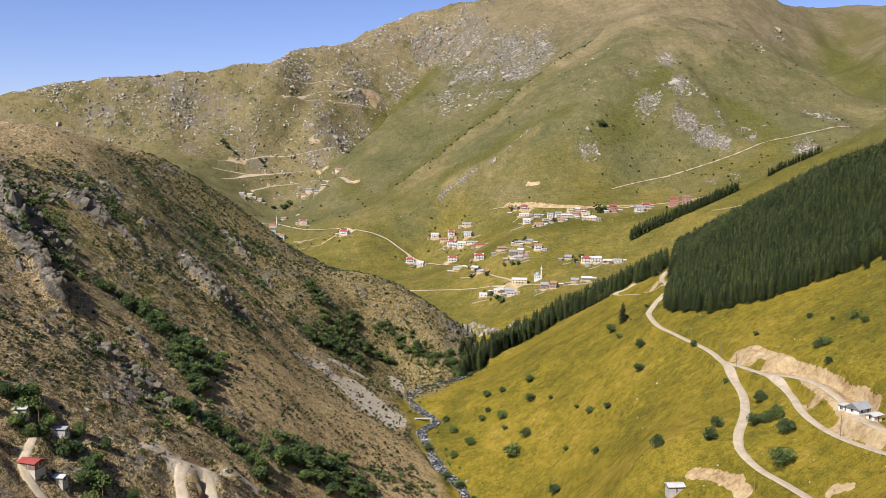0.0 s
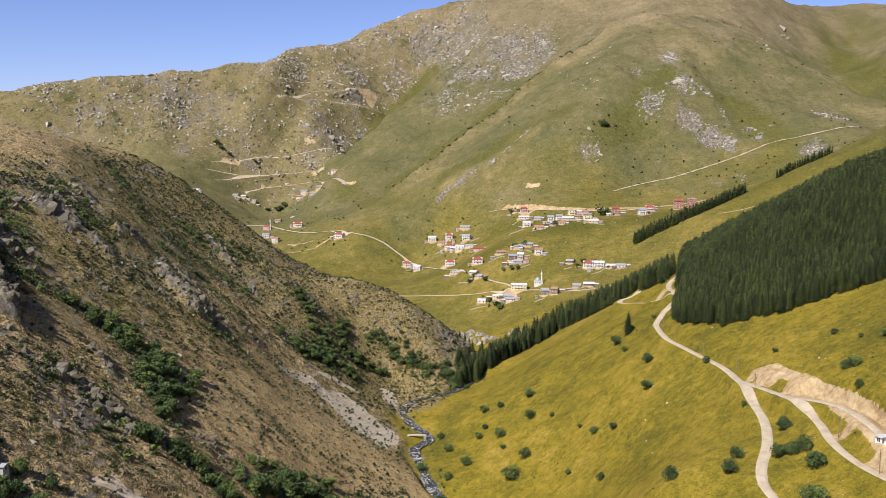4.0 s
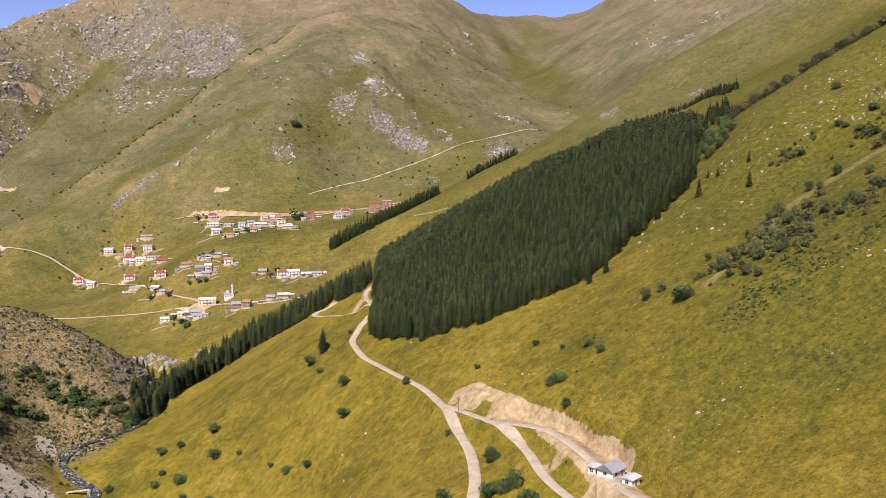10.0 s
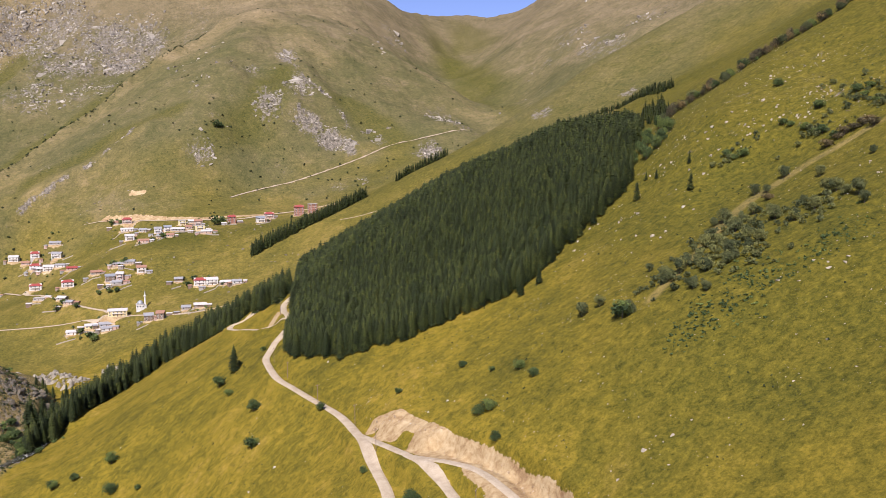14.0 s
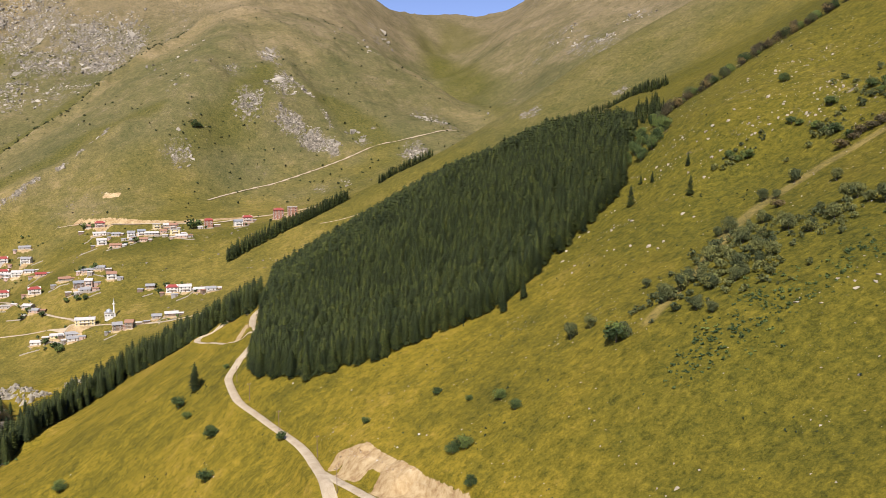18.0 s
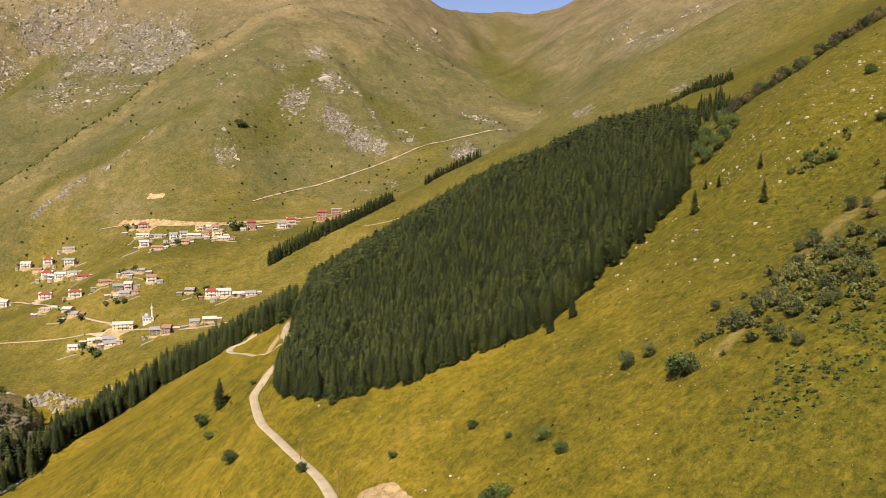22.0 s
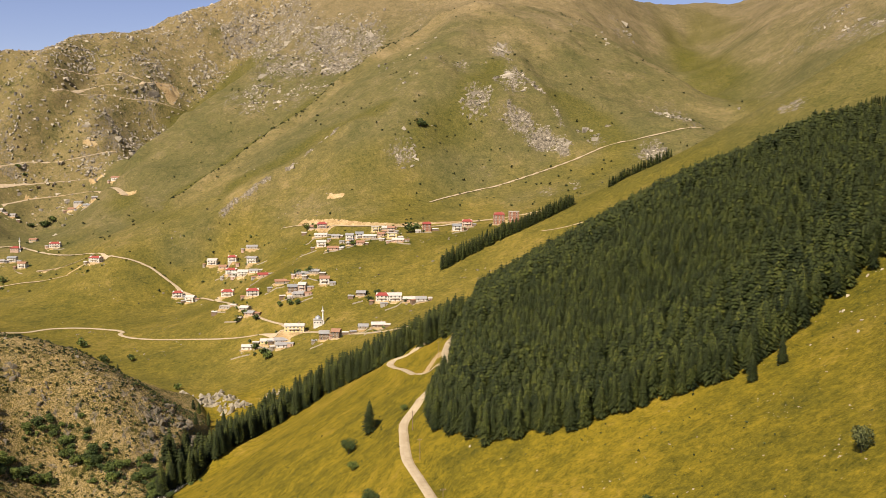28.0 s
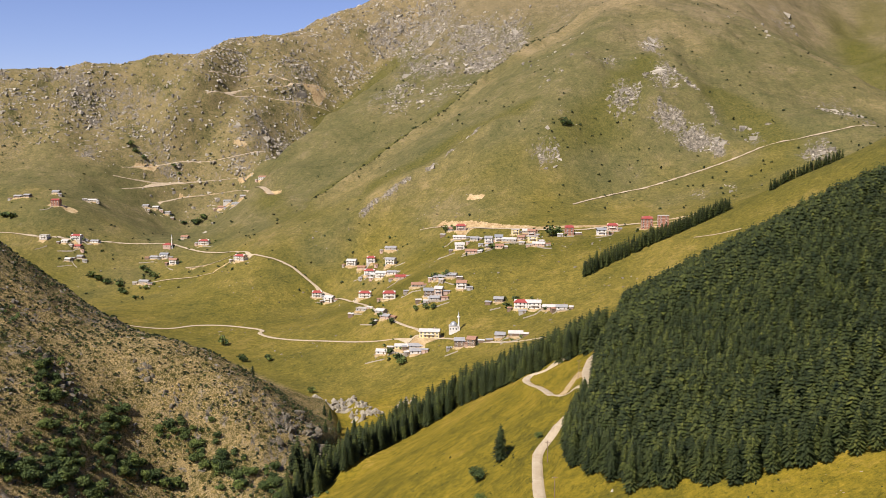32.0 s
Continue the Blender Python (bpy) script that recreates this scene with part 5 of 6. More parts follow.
for reach, line in THICKETS:
    tr_ = np.random.RandomState(int(reach + abs(line[0][0])))
    path = smooth_line(line, 3.0)
    for k in range(int(len(path) * reach * 0.19) + 3):
        q = path[tr_.randint(len(path))]
        w = 3.6 + 3.6 * tr_.rand()
        round_tree(q[0] + 0.5 * reach * tr_.normal() * 0.8, q[1] + 0.5 * reach * tr_.normal() * 0.8, w * 1.15, w * 1.1, "thick", "dark green broad-leaved tree in a thicket on the heath hill", "thicket_tree", "tree", "trees of the hillside thickets")


def shrubs(name, seed, n, box, keep, size, label, material="shrub", tall=0.8, lobes=4, leaves=9, leaf=0.15):
    x, y, r = scatter(seed, n, box, keep)
    chunks = []
    at = on_ground(x, y, 0.15)
    for s in range(3):
        pick = np.arange(len(x)) % 3 == s
        v, f = crown_shape(80 + s + seed, lobes, leaves, leaf, tall)
        w = size * (0.55 + 0.9 * r.rand(pick.sum()) ** 1.6)
        chunks.append(joined(v, f, at[pick], w, 6.28 * r.rand(pick.sum())))
    v, f = pile(chunks)
    tagged(new(name, raw_mesh(name, v, f, [MAT[material]])), label, "shrubs", kind="stuff")


GREEN_SCRUB = [(165, 380, 16, 10, 0.75), (175, 381, 14, 13, 0.7), (156, 378, 11, 8, 0.6), (195, 377, 15, 13, 0.35)]
BIRCH_SCRUB = [(186, 413, 12, 25, 0.9), (172, 411, 12, 14, 0.8), (163, 418, 9, 10, 0.6), (200, 425, 8, 17, 0.7), (241, 502, 10, 5, 0.9), (263, 477, 12, 7, 0.7), (286, 472, 11, 20, 0.7), (211, 406, 11, 12, 0.5)]
BARE = SCREE[:4] + [(9, [(-173, 314), (-158, 320), (-150, 342)]), (5, ROADS["pit road"][1]), (5, ROADS["hamlet lane"][1])]
shrubs("thicket", 11, 22000, (-440, -90, 240, 820), lambda x, y: 0.6 * near_line(SCRUB, 1.25)(x, y) * (1 - near_line(BARE, 1.2)(x, y)) * west_side(x, y), 3.4, "green thickets of broad-leaved shrubs on the heath hill", "leaf", 0.9, 5, 16, 0.11)
shrubs("heath_shrubs", 12, 40000, (-460, -100, 240, 860), lambda x, y: west_side(x, y) * (0.07 + 0.34 * ease(y, 610, 680) + (0.35 + 0.6 * ease(plate(x, y), 90, 150)) * ease(fractal(x, y, 45, 4, 0.65, 8.0), -0.02, 0.38)) * (1 - ease(plate(x, y), 185, 205)), 1.9, "low dark shrubs scattered over the heath hill", "shrub", 0.8, 3, 8, 0.17)
shrubs("green_scrub", 13, 60000, (100, 330, 330, 620), lambda x, y: 0.8 * spots(x, y, GREEN_SCRUB) * ease(fractal(x, y, 12, 3, 0.6, 71.0), -0.55, 0.15), 1.25, "low green scrub spread over the slope", "leaf", 0.7, 3, 6, 0.2)
shrubs("birch_scrub", 19, 22000, (100, 340, 330, 640), lambda x, y: 0.55 * spots(x, y, BIRCH_SCRUB), 2.8, "grey-green birch thicket spread over the slope", "greyleaf", 1.0, 4, 14, 0.11)
shrubs("stream_shrubs", 14, 900, (-170, -20, 420, 760), lambda x, y: 0.55 * (1 - ease(line_field(x, y, STREAM_LINE)[0], 6, 15)) * ease(line_field(x, y, STREAM_LINE)[0], 4, 6), 2.6, "shrubs on the banks of the stream", "leaf", 0.8)
shrubs("mountain_shrubs", 15, 24000, (-1000, 500, 1250, 2100), lambda x, y: 0.02 + 0.10 * ease(fractal(x, y, 120, 3, 0.6, 2.0), 0.1, 0.4) + 0.5 * north_west_side(x, y, 0) * ease(fractal(x, y, 50, 3, 0.6, 61.0), -0.1, 0.4), 3.4, "small dark shrubs dotted over the far mountain", "shrub", 0.7, 3, 6, 0.2)
shrubs("meadow_weeds", 16, 16000, (-100, 330, 300, 720), lambda x, y: (1 - west_side(x, y)) * 0.25 * ease(fractal(x, y, 30, 3, 0.6, 6.0), -0.1, 0.4) * (~inside(x, y, FOREST)), 0.9, "low weeds and small bushes in the meadow", "shrub", 0.6, 2, 5, 0.22)


def stones(name, seed, n, box, keep, size, spread, label, flat=0.7, sink=0.25, material="rock", points=0):
    x, y, r = scatter(seed, n, box, keep)
    free = off_roads(x, y)
    x, y = x[free], y[free]
    at = on_ground(x, y)
    w = size * (0.35 + spread * r.rand(len(x)) ** 3)
    at[:, 2] -= sink * w
    chunks = []
    for s in range(5):
        pick = np.arange(len(x)) % 5 == s
        v, f = shard_shape(seed * 10 + s, points or (15 if box[3] < 700 else 9), flat)
        k = pick.sum()
        dims = np.stack([w[pick] * (0.7 + 0.6 * r.rand(k)), w[pick] * (0.7 + 0.6 * r.rand(k)), w[pick] * (0.6 + 0.8 * r.rand(k))], 1)
        chunks.append(joined(v, f, at[pick], dims, 6.28 * r.rand(k)))
    v, f = pile(chunks)
    tagged(new(name, raw_mesh(name, v, f, [MAT[material]])), label, "rocks", kind="stuff")


stones("heath_rocks", 21, 46000, (-470, -100, 240, 860), lambda x, y: west_side(x, y) * (0.09 + 0.5 * ease(fractal(x, y, 26, 4, 0.55, 9.0) ** 2 * -8 + cover(x, y)[2], 0.15, 0.8)), 0.7, 2.0, "grey boulders on the heath hill", 1.0)
stones("mountain_rocks", 22, 170000, (-1150, 900, 1300, 2350), lambda x, y: 0.9 * ease(cover(x, y)[2] + 0.75 * fractal(x, y, 60, 4, 0.65, 12.0), 0.45, 1.1), 1.3, 3.2, "pale boulders on the far mountain", 0.75, 0.2, "mountain_rock")
stones("mountain_crags", 29, 9000, (-1150, 480, 1300, 2350), lambda x, y: ease(cover(x, y)[2] + 1.0 * fractal(x, y, 45, 3, 0.6, 21.0), 0.7, 1.3), 4.2, 2.2, "pale rock outcrops standing out of the far mountain", 0.8, 0.3, "mountain_rock")
# outcrops of the heath hill: place and reach
CRAGS = [(-330, 470, 12), (-268, 585, 10), (-233, 545, 8), (-260, 570, 12), (-250, 560, 13), (-241, 552, 9), (-306, 503, 14), (-298, 496, 9), (-307, 432, 15), (-296, 428, 15), (-284, 426, 13), (-250, 369, 11), (-259, 374, 9), (-297, 700, 13), (-217, 353, 10), (-209, 360, 12), (-198, 356, 12), (-190, 350, 9), (-264, 672, 10), (-256, 518, 7), (-240, 722, 11), (-228, 716, 9), (-357, 651, 9), (-380, 744, 10),
         (-129, 789, 13), (-114, 799, 13), (-122, 806, 10), (-160, 778, 5), (-148, 773, 4), (-210, 764, 8), (-236, 463, 7)]
MORE_CRAGS = [(-286, 404, 9), (-270, 388, 9), (-254, 372, 9), (-241, 361, 8), (-264, 537, 9), (-244, 532, 9), (-236, 529, 7), (-312, 497, 9), (-300, 503, 7), (-338, 571, 6), (-215, 387, 6), (-288, 505, 6), (-297, 557, 7), (-330, 560, 9), (-280, 580, 8), (-225, 640, 7), (-270, 640, 7), (-265, 470, 8), (-180, 372, 6), (-345, 610, 8), (-190, 762, 6), (-285, 760, 7), (-350, 480, 9), (-170, 400, 6), (-230, 590, 7), (-310, 640, 8), (-365, 700, 8)]
GORGE = [(-152, 926, 11), (-141, 923, 11), (-131, 918, 11), (-120, 908, 11), (-111, 897, 11), (-84, 912, 9)]
BOULDERS = [raw_mesh("boulder", *shard_shape(300 + s, 16, 1.0), [MAT["rock"]]) for s in range(9)]


PALE_BOULDERS = [raw_mesh("boulder", *shard_shape(340 + s, 13, 1.0), [MAT["mountain_rock"]]) for s in range(9)]


def outcrop(cx, cy, reach, label, group, blocks=BOULDERS):
    """A knot of jagged boulders half sunk in the slope."""
    r = np.random.RandomState(int(abs(cx * 13) + cy))
    n = int(16 + 3.6 * reach)
    x, y = cx + 0.52 * reach * r.normal(size=n), cy + 0.42 * reach * r.normal(size=n)
    z = ground(x, y)
    base = ground_at(cx, cy)
    ob = new("rock_outcrop")
    ob.location = (cx, cy, base)
    for k in range(n):
        w = 0.3 + 0.25 * reach * r.rand() ** 3.2 if k > 2 or reach < 11 else reach * (0.24 + 0.10 * r.rand())
        dims = Matrix.Diagonal((w * (0.6 + 0.6 * r.rand()), w * (0.4 + 0.5 * r.rand()), w * (0.6 + 0.9 * r.rand()), 1))
        part("boulder", blocks[int(9 * r.rand())], ob, "", pose(x[k] - cx, y[k] - cy, z[k] - base - 0.15 * w, 16 * r.normal(), 18 + 14 * r.normal(), 30 + 35 * r.normal()) @ dims)
    tagged(ob, label, "rock outcrop", group)


for cx, cy, reach in CRAGS + MORE_CRAGS:
    outcrop(cx, cy, reach, "jagged grey rock outcrop on the heath hill", "outcrops of the heath hill")
for cx, cy, reach in GORGE:
    outcrop(cx, cy, reach, "pale grey rock cliff above the gorge", "cliffs of the gorge", PALE_BOULDERS)
stones("meadow_stones", 23, 60000, (60, 350, 310, 680), lambda x, y: (0.05 + 0.6 * ease(cover(x, y)[2] + 0.8 * fractal(x, y, 14, 3, 0.65, 27.0), 0.15, 0.8)) * (1 - inside(x, y, FOREST)), 0.17, 2.8, "pale stones scattered in the steep meadow", 0.7, 0.25, "meadow_stone", 8)
stones("slope_rocks", 37, 40000, (110, 330, 330, 560), lambda x, y: 0.30 * spots(x, y, [(a, b, 1.7 * c, 1.7 * d, v) for a, b, c, d, v in SLOPE_ROCKY]) * ease(fractal(x, y, 9, 3, 0.6, 83.0), -0.35, 0.35), 0.34, 2.8, "pale rocks breaking out of the steep slope", 0.8, 0.2, "meadow_stone", 10)
stones("low_meadow_stones", 24, 5000, (-110, 110, 300, 760), lambda x, y: 0.12 * (1 - west_side(x, y)) * ease(fractal(x, y, 25, 2, 0.5, 14.0), 0.0, 0.4), 0.42, 1.8, "a few pale stones in the lower meadow", 0.6, 0.25, "pale_rock")
stones("stream_stones", 25, 9000, (-165, -20, 400, 780), lambda x, y: 1 - ease(line_field(x, y, STREAM_LINE)[0], 2.5, 9), 1.0, 1.5, "grey boulders lying in the stream", 0.8)
stones("scree_stones", 26, 16000, (-220, -125, 560, 690), lambda x, y: near_line(SCREE, 1.5)(x, y), 0.36, 1.0, "pale scree run down to the stream", 0.6, 0.25, "pale_rock")
stones("village_stones", 27, 30000, (-800, 260, 960, 1360), lambda x, y: 0.25 * ease(fractal(x, y, 50, 3, 0.6, 16.0), 0.0, 0.5) * (1 - 0.9 * west_side(x, y)), 0.8, 2.0, "stones and rubble about the village slopes", 0.7)
stones("west_mountain_rocks", 31, 90000, (-1150, -330, 1600, 2330), lambda x, y: north_west_side(x, y, 0) * (0.16 + 0.80 * ease(fractal(x, y, 44, 4, 0.65, 31.0), 0.0, 0.36)), 1.0, 4.0, "pale grey rocks covering the stony north-western mountain", 0.75, 0.2, "mountain_rock")
shrubs("rib_shrubs", 17, 13000, (-380, 0, 1340, 1860), lambda x, y: 0.5 * (1 - ease(line_field(x, y, FOLDS[2][2])[0], 2, 9)), 3.2, "dark shrubs strung along the rib of the mountain", "shrub", 0.8, 3, 6, 0.2)
stones("bank_clods", 33, 5000, (60, 120, 318, 476), lambda x, y: 1 - ease(line_field(x, y, BANK)[0], 1.0, 3.2), 0.26, 1.8, "crumbled ochre earth on the cut bank", 0.8, 0.3, "clod")
stones("pit_clods", 34, 1500, (-182, -140, 300, 352), lambda x, y: 0.8 * (1 - ease(line_field(x, y, [(-174, 312), (-163, 322), (-160, 332), (-149, 343)])[0], 2, 6)), 0.4, 1.5, "crumbled earth in the pit", 0.7, 0.3, "clod")
stones("yard_rubble", 35, 26000, (-800, 180, 960, 1460), lambda x, y: np.max([1 - ease(np.abs(np.hypot(x - px, y - py) - reach * 1.25), 0.5, 0.35 * reach + 1) for px, py, reach, pz in PADS], axis=0), 0.6, 1.7, "pale rubble and building waste round the houses", 0.6, 0.2, "mountain_rock")
shrubs("garden_shrubs", 36, 9000, (-800, 180, 960, 1460), lambda x, y: 0.30 * np.max([1 - ease(np.abs(np.hypot(x - px, y - py) - reach * 1.9), 1.0, 0.5 * reach + 2) for px, py, reach, pz in PADS], axis=0), 3.2, "garden shrubs and small fruit trees between the houses", "leaf", 0.9, 4, 8, 0.17)
shrubs("heath_tufts", 18, 26000, (-460, -100, 240, 860), lambda x, y: west_side(x, y) * (1 - ease(plate(x, y), 190, 210)) * (1 - near_line(BARE, 1.3)(x, y)) * (0.35 + 0.65 * ease(fractal(x, y, 30, 3, 0.6, 41.0), -0.3, 0.2)), 1.15, "dry straw tufts of the heath hill", "tuft", 0.55, 1, 5, 0.32)


# ---- buildings ----
def box_arrays(x0, x1, y0, y1, z0, z1):
    v = np.array([(x, y, z) for z in (z0, z1) for y in (y0, y1) for x in (x0, x1)], float)
    f = np.array([(0, 2, 3, 1), (4, 5, 7, 6), (0, 1, 5, 4), (2, 6, 7, 3), (0, 4, 6, 2), (1, 3, 7, 5)])
    return v, f


def boxes(name, mats, *list_of):
    v, f = pile([box_arrays(*b) for b in list_of])
    return raw_mesh(name, v, f, mats)


def rounded(me, width):
    """The mesh with its edges bevelled."""
    bm = bmesh.new()
    bm.from_mesh(me)
    bmesh.ops.bevel(bm, geom=bm.edges[:], offset=width, segments=1, affect="EDGES")
    bm.to_mesh(me)
    bm.free()
    return me


def prism(name, mat, w, d, z0, eave, ridge):
    """Walls under a gable: a house-shaped block with its ridge along x."""
    v = [(-w / 2, -d / 2, z0), (w / 2, -d / 2, z0), (w / 2, d / 2, z0), (-w / 2, d / 2, z0), (-w / 2, -d / 2, eave), (w / 2, -d / 2, eave), (w / 2, d / 2, eave), (-w / 2, d / 2, eave), (-w / 2, 0, ridge), (w / 2, 0, ridge)]
    me = bpy.data.meshes.new(name)
    me.from_pydata(v, [], [(3, 2, 1, 0), (0, 1, 5, 4), (2, 3, 7, 6), (1, 2, 6, 9, 5), (3, 0, 4, 8, 7), (4, 5, 9, 8), (6, 7, 8, 9)])
    me.materials.append(mat)
    return me


def slopes(name, mat, w, d, eave, ridge, over, thick, hip=0.0):
    """A roof of two (or four, hipped) slopes with an overhang and thickness."""
    drop = (ridge - eave) * over / (d / 2)
    a, b, e, r = w / 2 + over, d / 2 + over, eave - drop, ridge
    k = max(a - hip, 0.05)
    top = [(-a, -b, e), (a, -b, e), (a, b, e), (-a, b, e), (-k, 0, r), (k, 0, r)]
    v = top + [(x, y, z - thick) for x, y, z in top]
    f = [(0, 1, 5, 4), (2, 3, 4, 5), (1, 2, 5), (3, 0, 4), (7, 6, 10, 11), (9, 8, 11, 10), (8, 7, 11), (6, 9, 10), (1, 0, 6, 7), (2, 1, 7, 8), (3, 2, 8, 9), (0, 3, 9, 6)]
    me = bpy.data.meshes.new(name)
    me.from_pydata([(x, y, z + thick) for x, y, z in v], [], f)
    me.materials.append(mat)
    return me


PANE = boxes("pane", [MAT["glass"]], (-0.55, 0.55, -0.03, 0.03, -0.65, 0.65))
FRAME = boxes("window", [MAT["frame"]], (-0.68, 0.68, -0.06, 0.05, 0.65, 0.78), (-0.68, 0.68, -0.10, 0.05, -0.78, -0.65), (-0.68, -0.55, -0.06, 0.05, -0.65, 0.65), (0.55, 0.68, -0.06, 0.05, -0.65, 0.65), (-0.04, 0.04, -0.05, 0.04, -0.65, 0.65))
DOOR = boxes("door", [WALLS["wood"]], (-0.5, 0.5, -0.05, 0.05, 0, 2.05))
DOOR_RIM = boxes("door_frame", [MAT["frame"]], (-0.6, -0.5, -0.07, 0.06, 0, 2.05), (0.5, 0.6, -0.07, 0.06, 0, 2.05), (-0.6, 0.6, -0.07, 0.06, 2.05, 2.16))


def window(parent, x, y, z, turn, wide=1.0):
    w = part("window", FRAME, parent, "", pose(x, y, z, 0, 0, turn) @ Matrix.Diagonal((wide, 1, 1, 1)))
    part("pane", PANE, w, "dark glass")
    return w


SAY = {"white": "white plastered", "cream": "cream-yellow plastered", "pink": "faded pink", "brick": "bare brick", "grey": "grey rendered", "wood": "weathered wooden", "stone": "rubble stone"}
SAY_ROOF = {"red": "red sheet roof", "grey": "grey sheet roof", "blue": "blue-grey sheet roof", "pale": "pale sheet roof", "tile": "brown tile roof"}


def house(x, y, w, d, storeys, wall, roof, turn, place="in the village", top=None, name="house", hip=0.0, pitch=0.42, group="houses of the village"):
    """A small house: walls down into the slope, roof, plinth, door and a window grid on the sides that are seen."""
    c, s = math.cos(radians(turn)), math.sin(radians(turn))
    corners = [(x + c * a - s * b, y + s * a + c * b) for a in (-w / 2, w / 2) for b in (-d / 2, d / 2)]
    zs = ground([p[0] for p in corners], [p[1] for p in corners])
    base = 0.55 * float(zs.max()) + 0.45 * float(zs.min())
    if top is not None:
        base = top
    deep = min(float(zs.min()) - base - 0.6, -0.8)
    eave = 2.6 * storeys + (0.2 if storeys > 1 else -0.1)
    ridge = eave + pitch * d / 2
    ob = new(name)
    ob.matrix_basis = pose(x, y, base, 0, 0, turn)
    if roof == "flat":
        part("wall", boxes("wall", [WALLS[wall]], (-w / 2, w / 2, -d / 2, d / 2, deep, eave)), ob)
        part("roof", boxes("roof", [MAT["concrete"]], (-w / 2 - 0.4, w / 2 + 0.4, -d / 2 - 0.4, d / 2 + 0.4, eave, eave + 0.28)), ob, "flat concrete slab")
    else:
        part("wall", prism("wall", WALLS[wall], w, d, deep, eave, ridge), ob)
        part("roof", slopes("roof", ROOFS[roof], w, d, eave, ridge, 0.55, 0.14, hip), ob, SAY_ROOF[roof])
    part("plinth", boxes("plinth", [MAT["concrete"]], (-w / 2 - 0.08, w / 2 + 0.08, -d / 2 - 0.08, d / 2 + 0.08, deep - 0.2, 0.1)), ob, "concrete plinth")
    for k in range(1, storeys):
        part("floor_band", boxes("floor_band", [MAT["concrete"]], (-w / 2 - 0.06, w / 2 + 0.06, -d / 2 - 0.06, d / 2 + 0.06, 2.6 * k + 0.02, 2.6 * k + 0.22)), ob)
    n = max(1, int(w / 3.4))
    for k in range(storeys):
        z = 2.6 * k + 1.55
        for i in range(n):
            u = -w / 2 + (i + 0.5) * w / n
            if k == 0 and i == n // 2:
                dr = part("door", DOOR, ob, "brown wooden door", pose(u, -d / 2 - 0.03, 0.12))
                part("door_frame", DOOR_RIM, dr)
            else:
                window(ob, u, -d / 2 - 0.01, z, 0)
        m = max(1, int(d / 4.5))
        for i in range(m):
            u = -d / 2 + (i + 0.5) * d / m
            window(ob, w / 2 + 0.01, u, z, 90)
            window(ob, -w / 2 - 0.01, u, z, -90)
    if storeys > 1 and wall in ("white", "cream", "pink"):
        bal = part("balcony", boxes("balcony", [MAT["concrete"]], (-w * 0.28, w * 0.28, -d / 2 - 1.3, -d / 2 - 0.02, 2.72, 2.9)), ob, "concrete balcony")
        part("railing", boxes("railing", [MAT["frame"]], (-w * 0.28, w * 0.28, -d / 2 - 1.3, -d / 2 - 1.22, 2.9, 3.75), (-w * 0.28, -w * 0.28 + 0.08, -d / 2 - 1.22, -d / 2 - 0.06, 2.9, 3.75), (w * 0.28 - 0.08, w * 0.28, -d / 2 - 1.22, -d / 2 - 0.06, 2.9, 3.75)), bal)
    if storeys > 0 and roof != "flat" and w > 8:
        ch = part("chimney", boxes("chimney", [WALLS["brick"]], (w * 0.2, w * 0.2 + 0.6, 0.4, 1.0, ridge - 0.8, ridge + 0.9)), ob, "brick chimney")
        part("cap", boxes("cap", [MAT["concrete"]], (w * 0.2 - 0.1, w * 0.2 + 0.7, 0.3, 1.1, ridge + 0.9, ridge + 1.02)), ch)
    kind = {1: "low", 2: "two-storey", 3: "three-storey", 4: "four-storey"}[storeys]
    head = "flat concrete roof" if roof == "flat" else SAY_ROOF[roof]
    return tagged(ob, f"{kind} {SAY[wall]} house with {head} {place}", "house", group)


for list_of, place, grp in ((LOWER_VILLAGE, "by the lower road", "houses of the lower village"), (MIDDLE_VILLAGE, "among gardens", "houses of the lower village"), (WEST_VILLAGE, "on the street", "houses of the west village"),
                            (UPPER_VILLAGE, "below the road", "houses of the upper village"), (UPPER_VILLAGE_EAST, "by the upper road", "houses of the upper village"), (HAMLET, "in the hamlet", "houses of the hamlet"), (HAMLET_EAST, "on the hamlet slope", "houses of the hamlet")):
    for x, y, w, n, turn, wall, roof in list_of:
        depth, n = (7.5 if n == 1 else 9.0), min(n, 2) if wall != "brick" else n
        house(x, y + depth * 0.35, w, depth, n, wall, roof, turn, place, float(folded(x, y + 3)[0]), hip=w * 0.25 if roof == "red" and n > 1 else 0.0, group=grp)


def shed(x, y, w, d, high, wall, roof, turn):
    """A lean-to or byre: low walls, one sloping roof, a door and a wood pile's width of overhang."""
    z = ground_at(x, y)
    ob = new("shed")
    ob.matrix_basis = pose(x, y, z, 0, 0, turn)
    part("wall", prism("wall", WALLS[wall], w, d, -1.6, high, high + 0.18 * d), ob)
    part("roof", slopes("roof", ROOFS[roof], w, d, high, high + 0.18 * d, 0.35, 0.1), ob, SAY_ROOF[roof])
    part("door", DOOR, ob, "plank door", pose(0.2 * w, -d / 2 - 0.04, 0.0, 0, 0, 0) @ Matrix.Diagonal((1.1, 1, 0.9, 1)))
    return tagged(ob, f"small {SAY[wall]} shed with {SAY_ROOF[roof]} beside a village house", "shed", "village sheds")


